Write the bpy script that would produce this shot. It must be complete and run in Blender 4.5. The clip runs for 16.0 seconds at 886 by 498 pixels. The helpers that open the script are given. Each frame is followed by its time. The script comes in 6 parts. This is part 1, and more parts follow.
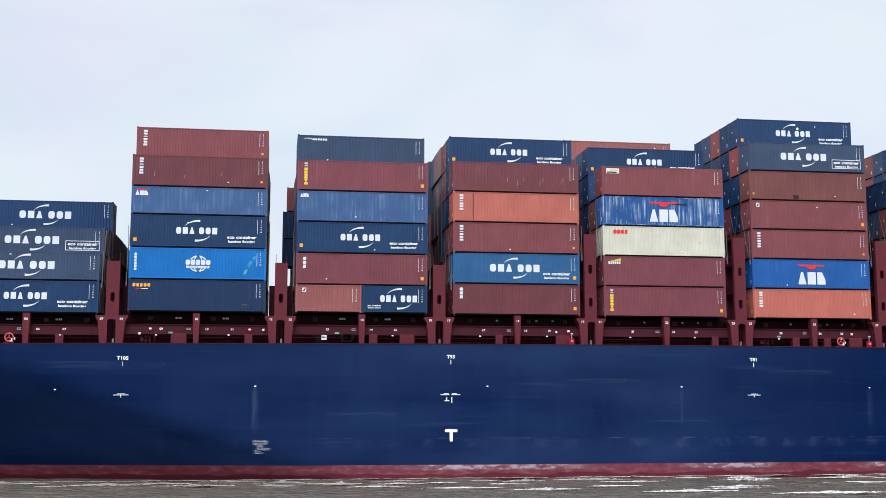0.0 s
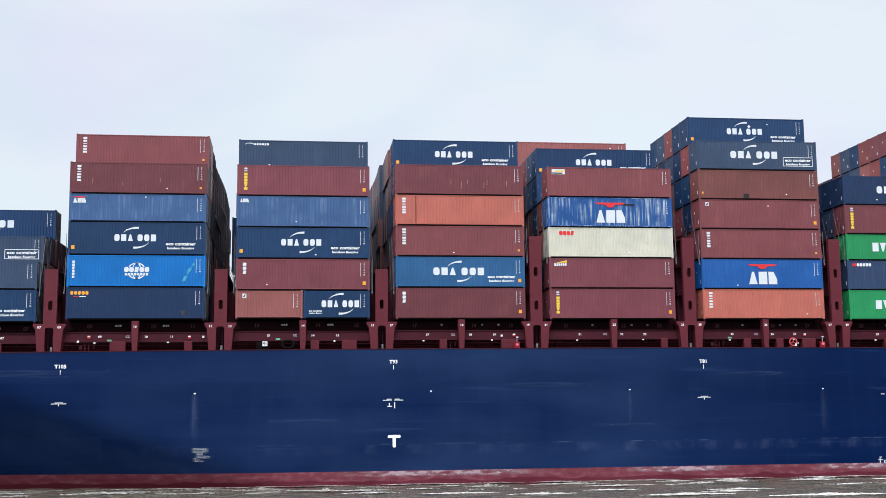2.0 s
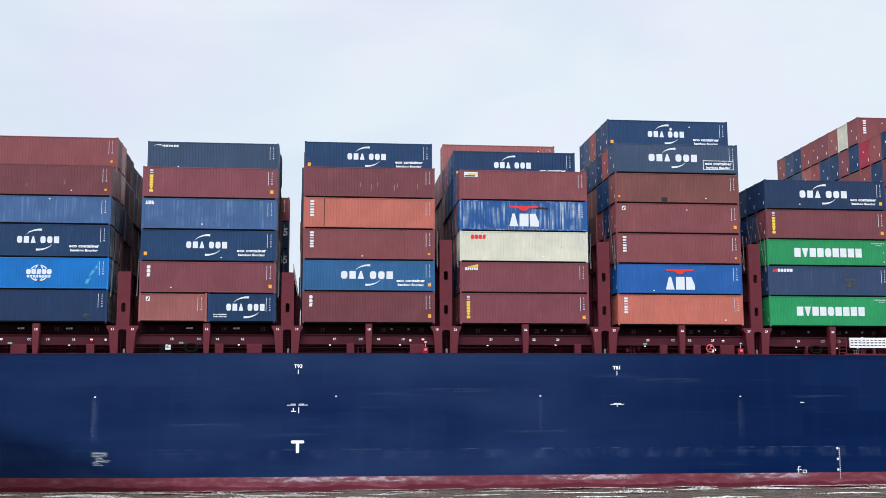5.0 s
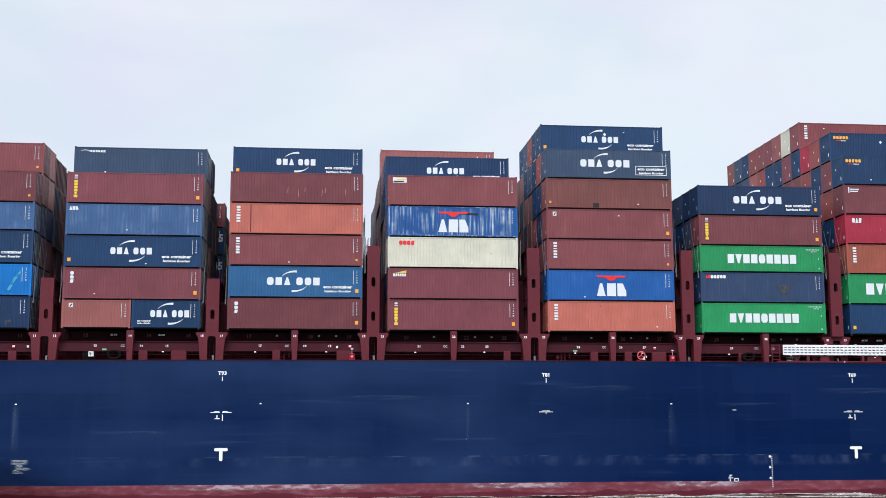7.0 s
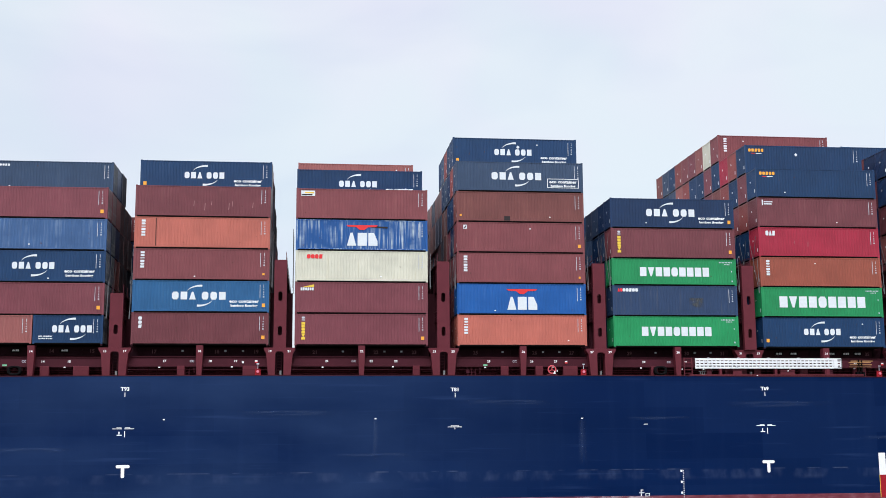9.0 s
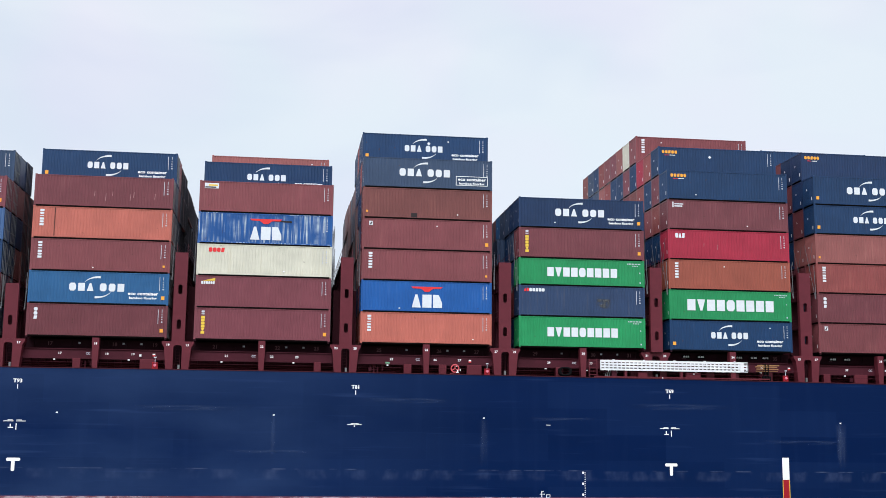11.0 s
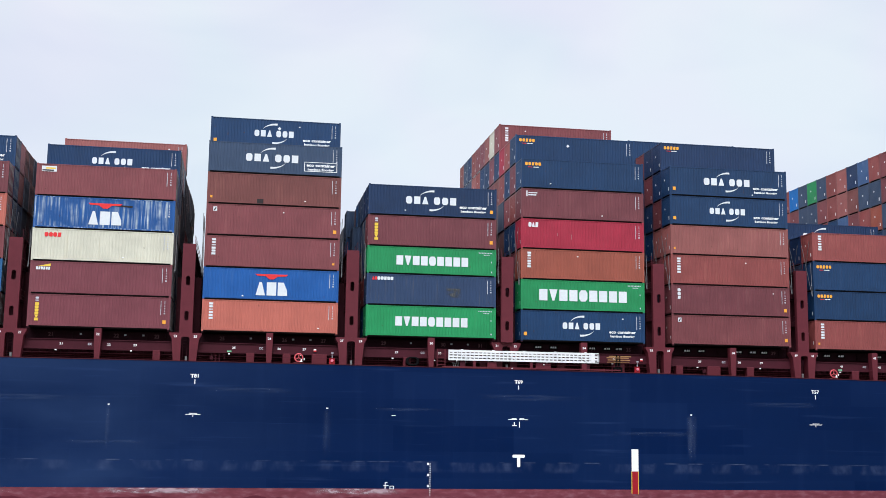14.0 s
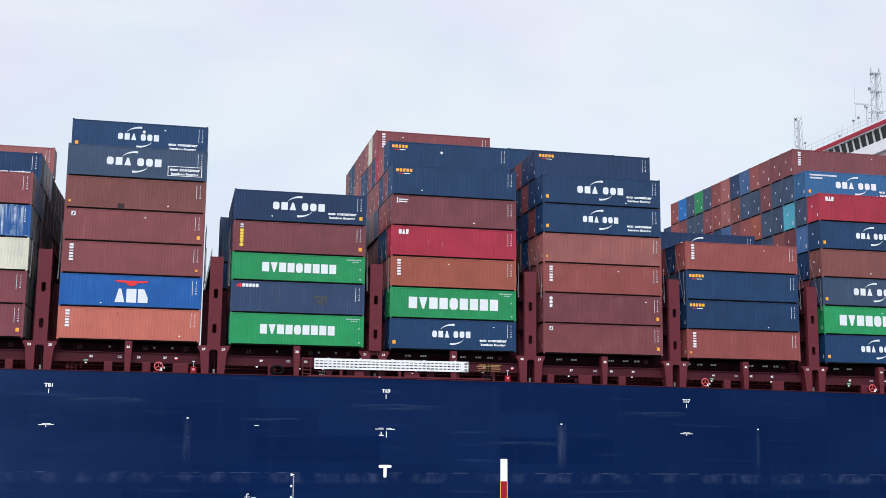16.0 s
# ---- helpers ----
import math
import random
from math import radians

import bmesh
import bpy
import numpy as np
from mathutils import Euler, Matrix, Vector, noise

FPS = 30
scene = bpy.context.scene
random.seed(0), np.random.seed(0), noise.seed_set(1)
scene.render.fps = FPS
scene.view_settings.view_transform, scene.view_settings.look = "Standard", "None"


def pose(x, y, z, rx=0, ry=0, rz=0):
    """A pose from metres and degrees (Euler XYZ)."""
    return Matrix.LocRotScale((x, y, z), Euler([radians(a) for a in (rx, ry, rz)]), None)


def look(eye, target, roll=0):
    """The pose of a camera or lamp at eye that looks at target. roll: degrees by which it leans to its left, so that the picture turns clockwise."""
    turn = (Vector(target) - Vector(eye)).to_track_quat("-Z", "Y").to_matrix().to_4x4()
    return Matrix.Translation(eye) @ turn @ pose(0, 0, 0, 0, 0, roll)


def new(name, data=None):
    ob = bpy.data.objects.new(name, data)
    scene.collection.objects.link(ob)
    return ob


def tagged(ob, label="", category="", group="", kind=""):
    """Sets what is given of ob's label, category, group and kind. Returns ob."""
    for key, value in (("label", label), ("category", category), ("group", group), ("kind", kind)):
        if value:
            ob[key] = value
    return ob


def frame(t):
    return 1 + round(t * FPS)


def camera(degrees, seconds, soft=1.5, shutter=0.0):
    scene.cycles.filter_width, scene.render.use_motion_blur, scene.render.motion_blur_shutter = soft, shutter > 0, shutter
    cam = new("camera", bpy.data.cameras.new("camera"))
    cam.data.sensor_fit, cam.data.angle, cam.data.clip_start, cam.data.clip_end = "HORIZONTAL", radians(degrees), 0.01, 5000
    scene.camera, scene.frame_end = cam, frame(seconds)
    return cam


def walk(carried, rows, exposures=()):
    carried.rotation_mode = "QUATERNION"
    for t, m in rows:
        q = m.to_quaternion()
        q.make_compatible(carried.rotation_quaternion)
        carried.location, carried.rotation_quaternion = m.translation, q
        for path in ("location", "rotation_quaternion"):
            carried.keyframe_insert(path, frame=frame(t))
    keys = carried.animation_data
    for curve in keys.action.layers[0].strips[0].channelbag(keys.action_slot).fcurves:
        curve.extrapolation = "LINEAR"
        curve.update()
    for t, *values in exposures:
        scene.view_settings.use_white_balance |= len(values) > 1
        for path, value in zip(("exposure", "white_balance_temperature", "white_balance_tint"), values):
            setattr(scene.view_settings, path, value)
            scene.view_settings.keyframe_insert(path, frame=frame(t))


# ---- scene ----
FOV = 41.71
EYE = Vector((-1.69, -108.28, 7.46))
cam = camera(FOV, 16.0, soft=0.72)
# seconds, yaw, pitch, roll of the hand-held camera, which stands still on the bank
TURNS = [
    (0.0, -8.295, 7.391, 0.047),
    (0.5, -8.015, 7.312, -0.194),
    (1.0, -7.735, 7.341, -0.378),
    (1.5, -7.511, 7.487, -0.507),
    (2.0, -7.325, 7.633, -0.561),
    (2.5, -7.162, 7.770, -0.541),
    (3.0, -6.953, 7.800, -0.492),
    (3.5, -6.721, 7.785, -0.423),
    (4.0, -6.493, 7.784, -0.283),
    (6.5, -5.855, 8.139, -0.168),
    (7.0, -5.905, 8.238, -0.110),
    (7.5, -6.054, 8.447, -0.184),
    (8.0, -6.247, 8.703, -0.340),
    (8.5, -6.424, 8.869, -0.415),
    (9.0, -6.677, 8.957, -0.357),
    (11.5, -7.793, 8.825, 0.730),
    (12.0, -7.798, 8.738, 0.788),
    (12.5, -7.952, 8.667, 0.801),
    (13.0, -8.337, 8.579, 0.820),
    (13.5, -8.985, 8.539, 0.798),
    (14.0, -9.759, 8.524, 0.800),
    (14.5, -10.585, 8.598, 0.770),
    (15.0, -11.358, 8.745, 0.751),
    (15.5, -12.069, 8.920, 0.672),
    (16.0, -12.705, 9.070, 0.630),
]


def turned(yaw, pitch, roll):
    a, b = radians(yaw), radians(pitch)
    way = Vector((-math.sin(a) * math.cos(b), math.cos(a) * math.cos(b), math.sin(b)))
    return look(EYE, EYE + way, roll)


walk(cam, [(t, turned(a, b, c)) for t, a, b, c in TURNS])

# ---- light: high overcast, brighter towards the zenith ----
world = bpy.data.worlds.new("overcast_sky")
scene.world = world
world.use_nodes = True
wn, wl = world.node_tree.nodes, world.node_tree.links
wn.clear()
SUN_EL, SUN_AZ = 48.0, 197.0


def wnode(kind, **vals):
    n = wn.new(kind)
    for k, v in vals.items():
        n.inputs[k].default_value = v
    return n


w_out = wn.new("ShaderNodeOutputWorld")
sky = wn.new("ShaderNodeTexSky")
sky.sky_type = "NISHITA"
sky.sun_disc = False
sky.sun_elevation, sky.sun_rotation = radians(SUN_EL), radians(SUN_AZ)
bg_sky = wnode("ShaderNodeBackground", Strength=0.05)
wl.new(sky.outputs[0], bg_sky.inputs[0])
tc = wn.new("ShaderNodeTexCoord")
sep = wn.new("ShaderNodeSeparateXYZ")
wl.new(tc.outputs["Generated"], sep.inputs[0])
rise = wn.new("ShaderNodeMapRange")
rise.inputs["From Min"].default_value, rise.inputs["From Max"].default_value = 0.0, 1.0
rise.inputs["To Min"].default_value, rise.inputs["To Max"].default_value = 0.575, 1.06
wl.new(sep.outputs["Z"], rise.inputs["Value"])
stretch = wn.new("ShaderNodeMapping")
stretch.inputs["Scale"].default_value = (1.0, 1.0, 2.6)
stretch.inputs["Rotation"].default_value = (0.0, 0.25, 0.3)
wl.new(tc.outputs["Generated"], stretch.inputs[0])
puff = wnode("ShaderNodeTexNoise", Scale=4.2, Detail=3.0, Roughness=0.5, Distortion=0.4)
wl.new(stretch.outputs[0], puff.inputs["Vector"])
tone = wn.new("ShaderNodeValToRGB")
tone.color_ramp.elements[0].position, tone.color_ramp.elements[0].color = 0.37, (0.88, 0.905, 0.96, 1)
tone.color_ramp.elements[1].position, tone.color_ramp.elements[1].color = 0.62, (0.985, 0.99, 1.0, 1)
wl.new(puff.outputs["Fac"], tone.inputs[0])
bg_cloud = wn.new("ShaderNodeBackground")
veil = wnode("ShaderNodeTexNoise", Scale=5.2, Detail=2.0, Roughness=0.5)
wl.new(tc.outputs["Generated"], veil.inputs["Vector"])
hue = wn.new("ShaderNodeValToRGB")
hue.color_ramp.elements[0].position, hue.color_ramp.elements[0].color = 0.41, (0.965, 1.0, 0.985, 1)
hue.color_ramp.elements[1].position, hue.color_ramp.elements[1].color = 0.59, (1.0, 0.965, 0.998, 1)
wl.new(veil.outputs["Fac"], hue.inputs[0])
tinted = wn.new("ShaderNodeMix")
tinted.data_type, tinted.blend_type = "RGBA", "MULTIPLY"
tinted.inputs["Factor"].default_value = 1.0
wl.new(tone.outputs[0], tinted.inputs["A"])
wl.new(hue.outputs[0], tinted.inputs["B"])
wl.new(tinted.outputs["Result"], bg_cloud.inputs["Color"])
high_up = wn.new("ShaderNodeMapRange")
high_up.inputs["From Min"].default_value, high_up.inputs["From Max"].default_value = 0.40, 1.0
high_up.inputs["To Min"].default_value, high_up.inputs["To Max"].default_value = 0.0, 3.0
wl.new(sep.outputs["Z"], high_up.inputs["Value"])
total = wn.new("ShaderNodeMath")
wl.new(rise.outputs[0], total.inputs[0])
wl.new(high_up.outputs[0], total.inputs[1])
wl.new(total.outputs[0], bg_cloud.inputs["Strength"])
both = wn.new("ShaderNodeAddShader")
wl.new(bg_sky.outputs[0], both.inputs[0])
wl.new(bg_cloud.outputs[0], both.inputs[1])
wl.new(both.outputs[0], w_out.inputs["Surface"])

sun_data = bpy.data.lights.new("sun", "SUN")
sun_data.energy, sun_data.angle, sun_data.color = 1.95, radians(30), (0.95, 0.985, 1.05)
sun = new("sun", sun_data)
az, el = radians(SUN_AZ), radians(SUN_EL)
sun.matrix_world = look((0, 0, 60), Vector((0, 0, 60)) - Vector((math.sin(az) * math.cos(el), math.cos(az) * math.cos(el), math.sin(el))))

# ---- materials ----


def srgb(r, g, b):
    return tuple((c / 255 / 12.92 if c <= 10 else ((c / 255 + 0.055) / 1.055) ** 2.4) for c in (r, g, b)) + (1.0,)


def basic(name, color, rough=0.55, metal=0.0, grain=0.12, size=3.0, bump=0.0, gloss=0.25):
    """A painted or bare surface with grain at two scales."""
    m = bpy.data.materials.new(name)
    m.use_nodes = True
    n, l = m.node_tree.nodes, m.node_tree.links
    bsdf = n["Principled BSDF"]
    bsdf.inputs["Roughness"].default_value = rough
    bsdf.inputs["Metallic"].default_value = metal
    bsdf.inputs["Specular IOR Level"].default_value = gloss
    c = n.new("ShaderNodeTexCoord")
    a = n.new("ShaderNodeTexNoise")
    a.inputs["Scale"].default_value, a.inputs["Detail"].default_value = size, 5
    l.new(c.outputs["Object"], a.inputs["Vector"])
    b = n.new("ShaderNodeTexNoise")
    b.inputs["Scale"].default_value, b.inputs["Detail"].default_value = size * 0.17, 3
    l.new(c.outputs["Object"], b.inputs["Vector"])
    s = n.new("ShaderNodeMath")
    s.operation = "MULTIPLY"
    l.new(a.outputs["Fac"], s.inputs[0])
    l.new(b.outputs["Fac"], s.inputs[1])
    r = n.new("ShaderNodeMapRange")
    r.inputs["From Min"].default_value, r.inputs["From Max"].default_value = 0.1, 0.42
    r.inputs["To Min"].default_value, r.inputs["To Max"].default_value = 1 - grain, 1 + grain
    l.new(s.outputs[0], r.inputs["Value"])
    v = n.new("ShaderNodeHueSaturation")
    v.inputs["Color"].default_value = color
    l.new(r.outputs[0], v.inputs["Value"])
    l.new(v.outputs[0], bsdf.inputs["Base Color"])
    if bump:
        k = n.new("ShaderNodeBump")
        k.inputs["Strength"].default_value, k.inputs["Distance"].default_value = bump, 0.02
        l.new(a.outputs["Fac"], k.inputs["Height"])
        l.new(k.outputs[0], bsdf.inputs["Normal"])
    return m


def container_paint(name, color, wear=0.25, streak=(0.55, 0.5, 0.46, 1.0), streaks=0.0):
    """Marine paint on corrugated steel: run-down streaks, stains, a tone of its own for each container."""
    m = bpy.data.materials.new(name)
    m.use_nodes = True
    n, l = m.node_tree.nodes, m.node_tree.links
    bsdf = n["Principled BSDF"]
    bsdf.inputs["Roughness"].default_value = 0.42
    bsdf.inputs["Specular IOR Level"].default_value = 0.34
    c, info = n.new("ShaderNodeTexCoord"), n.new("ShaderNodeObjectInfo")
    off = n.new("ShaderNodeVectorMath")
    off.operation = "MULTIPLY_ADD"
    off.inputs[1].default_value = (1, 1, 1)
    l.new(c.outputs["Object"], off.inputs[0])
    shift = n.new("ShaderNodeVectorMath")
    shift.operation = "SCALE"
    shift.inputs[0].default_value = (37, 19, 0)
    l.new(info.outputs["Random"], shift.inputs["Scale"])
    l.new(shift.outputs[0], off.inputs[2])
    runs_at = n.new("ShaderNodeMapping")
    runs_at.inputs["Scale"].default_value = (5.0, 5.0, 0.22)
    l.new(off.outputs[0], runs_at.inputs[0])
    runs = n.new("ShaderNodeTexNoise")
    runs.inputs["Scale"].default_value, runs.inputs["Detail"].default_value = 1.0, 5
    l.new(runs_at.outputs[0], runs.inputs["Vector"])
    blot = n.new("ShaderNodeTexNoise")
    blot.inputs["Scale"].default_value, blot.inputs["Detail"].default_value = 0.55, 6
    l.new(off.outputs[0], blot.inputs["Vector"])
    mask = n.new("ShaderNodeMapRange")
    mask.inputs["From Min"].default_value, mask.inputs["From Max"].default_value = 0.52 - 0.08 * streaks, 0.75 - 0.12 * streaks
    mask.inputs["To Max"].default_value = wear + streaks * 0.7
    l.new(runs.outputs["Fac"], mask.inputs["Value"])
    gate = n.new("ShaderNodeMath")
    gate.operation = "MULTIPLY"
    l.new(mask.outputs[0], gate.inputs[0])
    blot_gate = n.new("ShaderNodeMapRange")
    blot_gate.inputs["From Min"].default_value, blot_gate.inputs["From Max"].default_value = 0.38, 0.62
    l.new(blot.outputs["Fac"], blot_gate.inputs["Value"])
    l.new(blot_gate.outputs[0], gate.inputs[1])
    tint = n.new("ShaderNodeHueSaturation")
    tint.inputs["Color"].default_value = color
    own = n.new("ShaderNodeMapRange")
    own.inputs["To Min"].default_value, own.inputs["To Max"].default_value = 0.88, 1.12
    l.new(info.outputs["Random"], own.inputs["Value"])
    l.new(own.outputs[0], tint.inputs["Value"])
    mix = n.new("ShaderNodeMix")
    mix.data_type = "RGBA"
    l.new(gate.outputs[0], mix.inputs["Factor"])
    l.new(tint.outputs[0], mix.inputs["A"])
    mix.inputs["B"].default_value = streak
    # broad fading and small rust spots
    fade = n.new("ShaderNodeMapRange")
    fade.inputs["From Min"].default_value, fade.inputs["From Max"].default_value = 0.3, 0.7
    fade.inputs["To Min"].default_value, fade.inputs["To Max"].default_value = 0.9, 1.1
    l.new(blot.outputs["Fac"], fade.inputs["Value"])
    faded = n.new("ShaderNodeHueSaturation")
    l.new(fade.outputs[0], faded.inputs["Value"])
    l.new(mix.outputs["Result"], faded.inputs["Color"])
    specks = n.new("ShaderNodeTexNoise")
    specks.inputs["Scale"].default_value, specks.inputs["Detail"].default_value = 2.6, 3
    l.new(off.outputs[0], specks.inputs["Vector"])
    spot = n.new("ShaderNodeMapRange")
    spot.inputs["From Min"].default_value, spot.inputs["From Max"].default_value = 0.70, 0.76
    spot.inputs["To Max"].default_value = 0.55
    l.new(specks.outputs["Fac"], spot.inputs["Value"])
    rusty = n.new("ShaderNodeMix")
    rusty.data_type = "RGBA"
    l.new(spot.outputs[0], rusty.inputs["Factor"])
    l.new(faded.outputs[0], rusty.inputs["A"])
    rusty.inputs["B"].default_value = srgb(72, 44, 36)
    l.new(rusty.outputs["Result"], bsdf.inputs["Base Color"])
    return m


PAINT = {
    "maroon": container_paint("paint_maroon", srgb(117, 62, 67), 0.2, srgb(150, 100, 95)),
    "dark_maroon": container_paint("paint_dark_maroon", srgb(104, 54, 61), 0.2, srgb(140, 95, 92)),
    "plum": container_paint("paint_plum", srgb(113, 59, 68), 0.16, srgb(150, 100, 100)),
    "brick": container_paint("paint_brick_red", srgb(131, 66, 65), 0.2, srgb(165, 110, 95)),
    "salmon": container_paint("paint_salmon_red", srgb(142, 84, 82), 0.2, srgb(175, 125, 112)),
    "orange": container_paint("paint_faded_orange", srgb(172, 96, 84), 0.3, srgb(140, 70, 52)),
    "rust": container_paint("paint_rust_orange", srgb(144, 76, 62), 0.25, srgb(120, 62, 42)),
    "brown": container_paint("paint_brown", srgb(116, 67, 65), 0.25, srgb(150, 100, 86)),
    "navy": container_paint("paint_navy_blue", srgb(16, 51, 88), 0.14, srgb(70, 90, 125)),
    "deep_navy": container_paint("paint_deep_navy", srgb(19, 45, 80), 0.14, srgb(70, 84, 110)),
    "slate": container_paint("paint_slate_blue", srgb(48, 66, 92), 0.2, srgb(96, 108, 122)),
    "grey": container_paint("paint_grey_blue", srgb(42, 62, 88), 0.14, srgb(90, 104, 118)),
    "mid_blue": container_paint("paint_mid_blue", srgb(57, 89, 133), 0.5, srgb(112, 132, 160), 0.15),
    "worn_blue": container_paint("paint_worn_blue", srgb(40, 60, 92), 0.45, srgb(84, 84, 88)),
    "signal_blue": container_paint("paint_signal_blue", srgb(22, 82, 150), 0.2, srgb(90, 120, 165)),
    "peeling_blue": container_paint("paint_peeling_blue", srgb(28, 82, 146), 0.75, srgb(178, 190, 198), 0.56),
    "bright_blue": container_paint("paint_bright_blue", srgb(0, 108, 184), 0.03, srgb(40, 110, 170)),
    "teal": container_paint("paint_teal_blue", srgb(38, 90, 136), 0.2, srgb(92, 120, 140)),
    "turquoise": container_paint("paint_turquoise", srgb(70, 150, 170), 0.2, srgb(120, 160, 165)),
    "green": container_paint("paint_green", srgb(30, 132, 80), 0.14, srgb(80, 140, 100)),
    "red": container_paint("paint_red", srgb(154, 38, 60), 0.12, srgb(160, 80, 90)),
    "cream": container_paint("paint_cream", srgb(198, 196, 180), 0.3, srgb(170, 152, 112)),
}
WHITE = basic("white_lettering", srgb(232, 234, 236), 0.5, grain=0.05)
LOGO = basic("weathered_white_lettering", srgb(211, 216, 221), 0.55, grain=0.07, size=5.0)
PALE = basic("pale_lettering", srgb(190, 195, 205), 0.5, grain=0.08)
YELLOW = basic("yellow_lettering", srgb(222, 188, 70), 0.5, grain=0.06)
AMBER = basic("amber_sticker", srgb(234, 162, 62), 0.5, grain=0.06)
REDMARK = basic("red_lettering", srgb(214, 52, 56), 0.5, grain=0.06)
DARKMARK = basic("dark_lettering", srgb(40, 34, 36), 0.6, grain=0.1)
STEEL = basic("galvanised_steel", srgb(150, 152, 154), 0.4, 0.6)
DECKRED = basic("deck_maroon_paint", srgb(94, 37, 47), 0.5, grain=0.14, size=1.6, gloss=0.2)
# shaded copy of the deck maroon, mostly for parts set back under the stacks
DECKSHADE = basic("deck_shaded_maroon_paint", srgb(68, 25, 36), 0.6, grain=0.16, size=1.4, gloss=0.15)
POSTGREY = basic("worn_grey_post_paint", srgb(104, 102, 108), 0.6, grain=0.2)
# door-bar grey lowered to match the shade where neighbouring stacks hide the sky
BARSHADE = basic("shaded_grey_bar_paint", srgb(58, 58, 64), 0.7, grain=0.2, gloss=0.1)
# underframe colour darkened to paint the shadow gap between stacked containers
UNDERSHADE = basic("underframe_seam_shade", srgb(30, 26, 28), 0.8, gloss=0.1)
ROD = basic("dull_lashing_steel", srgb(112, 112, 116), 0.5, 0.4)
BLACK = basic("black_steel", srgb(16, 16, 18), 0.85, gloss=0.05)
# hatch colour with the gloom under the containers and between bays mixed in
HATCHSHADE = basic("hatch_shaded_brown_paint", srgb(44, 18, 27), 0.7, grain=0.2, size=1.2, gloss=0.1)
ALU = basic("white_painted_aluminium", srgb(226, 228, 230), 0.45, grain=0.06)
BUOY = basic("lifebuoy_orange_red", srgb(200, 84, 92), 0.5, grain=0.06)
SIGN = basic("green_sign", srgb(120, 190, 150), 0.5, grain=0.05)
TIMBER = basic("yellow_brown_timber", srgb(160, 120, 80), 0.7, grain=0.2)
GLASS = basic("dark_window_glass", srgb(22, 28, 34), 0.08, grain=0.05)
MASTGREY = basic("pale_grey_mast_paint", srgb(166, 169, 176), 0.5, grain=0.08)
SHIPWHITE = basic("ship_white_paint", srgb(225, 226, 230), 0.5, grain=0.05)
PINK = basic("faded_pink_paint", srgb(216, 120, 140), 0.5, grain=0.06)
PILOTRED = basic("dark_red_mark_paint", srgb(150, 22, 36), 0.5, grain=0.06)
SHIPRED = basic("ship_red_band_paint", srgb(154, 24, 50), 0.5, grain=0.06)


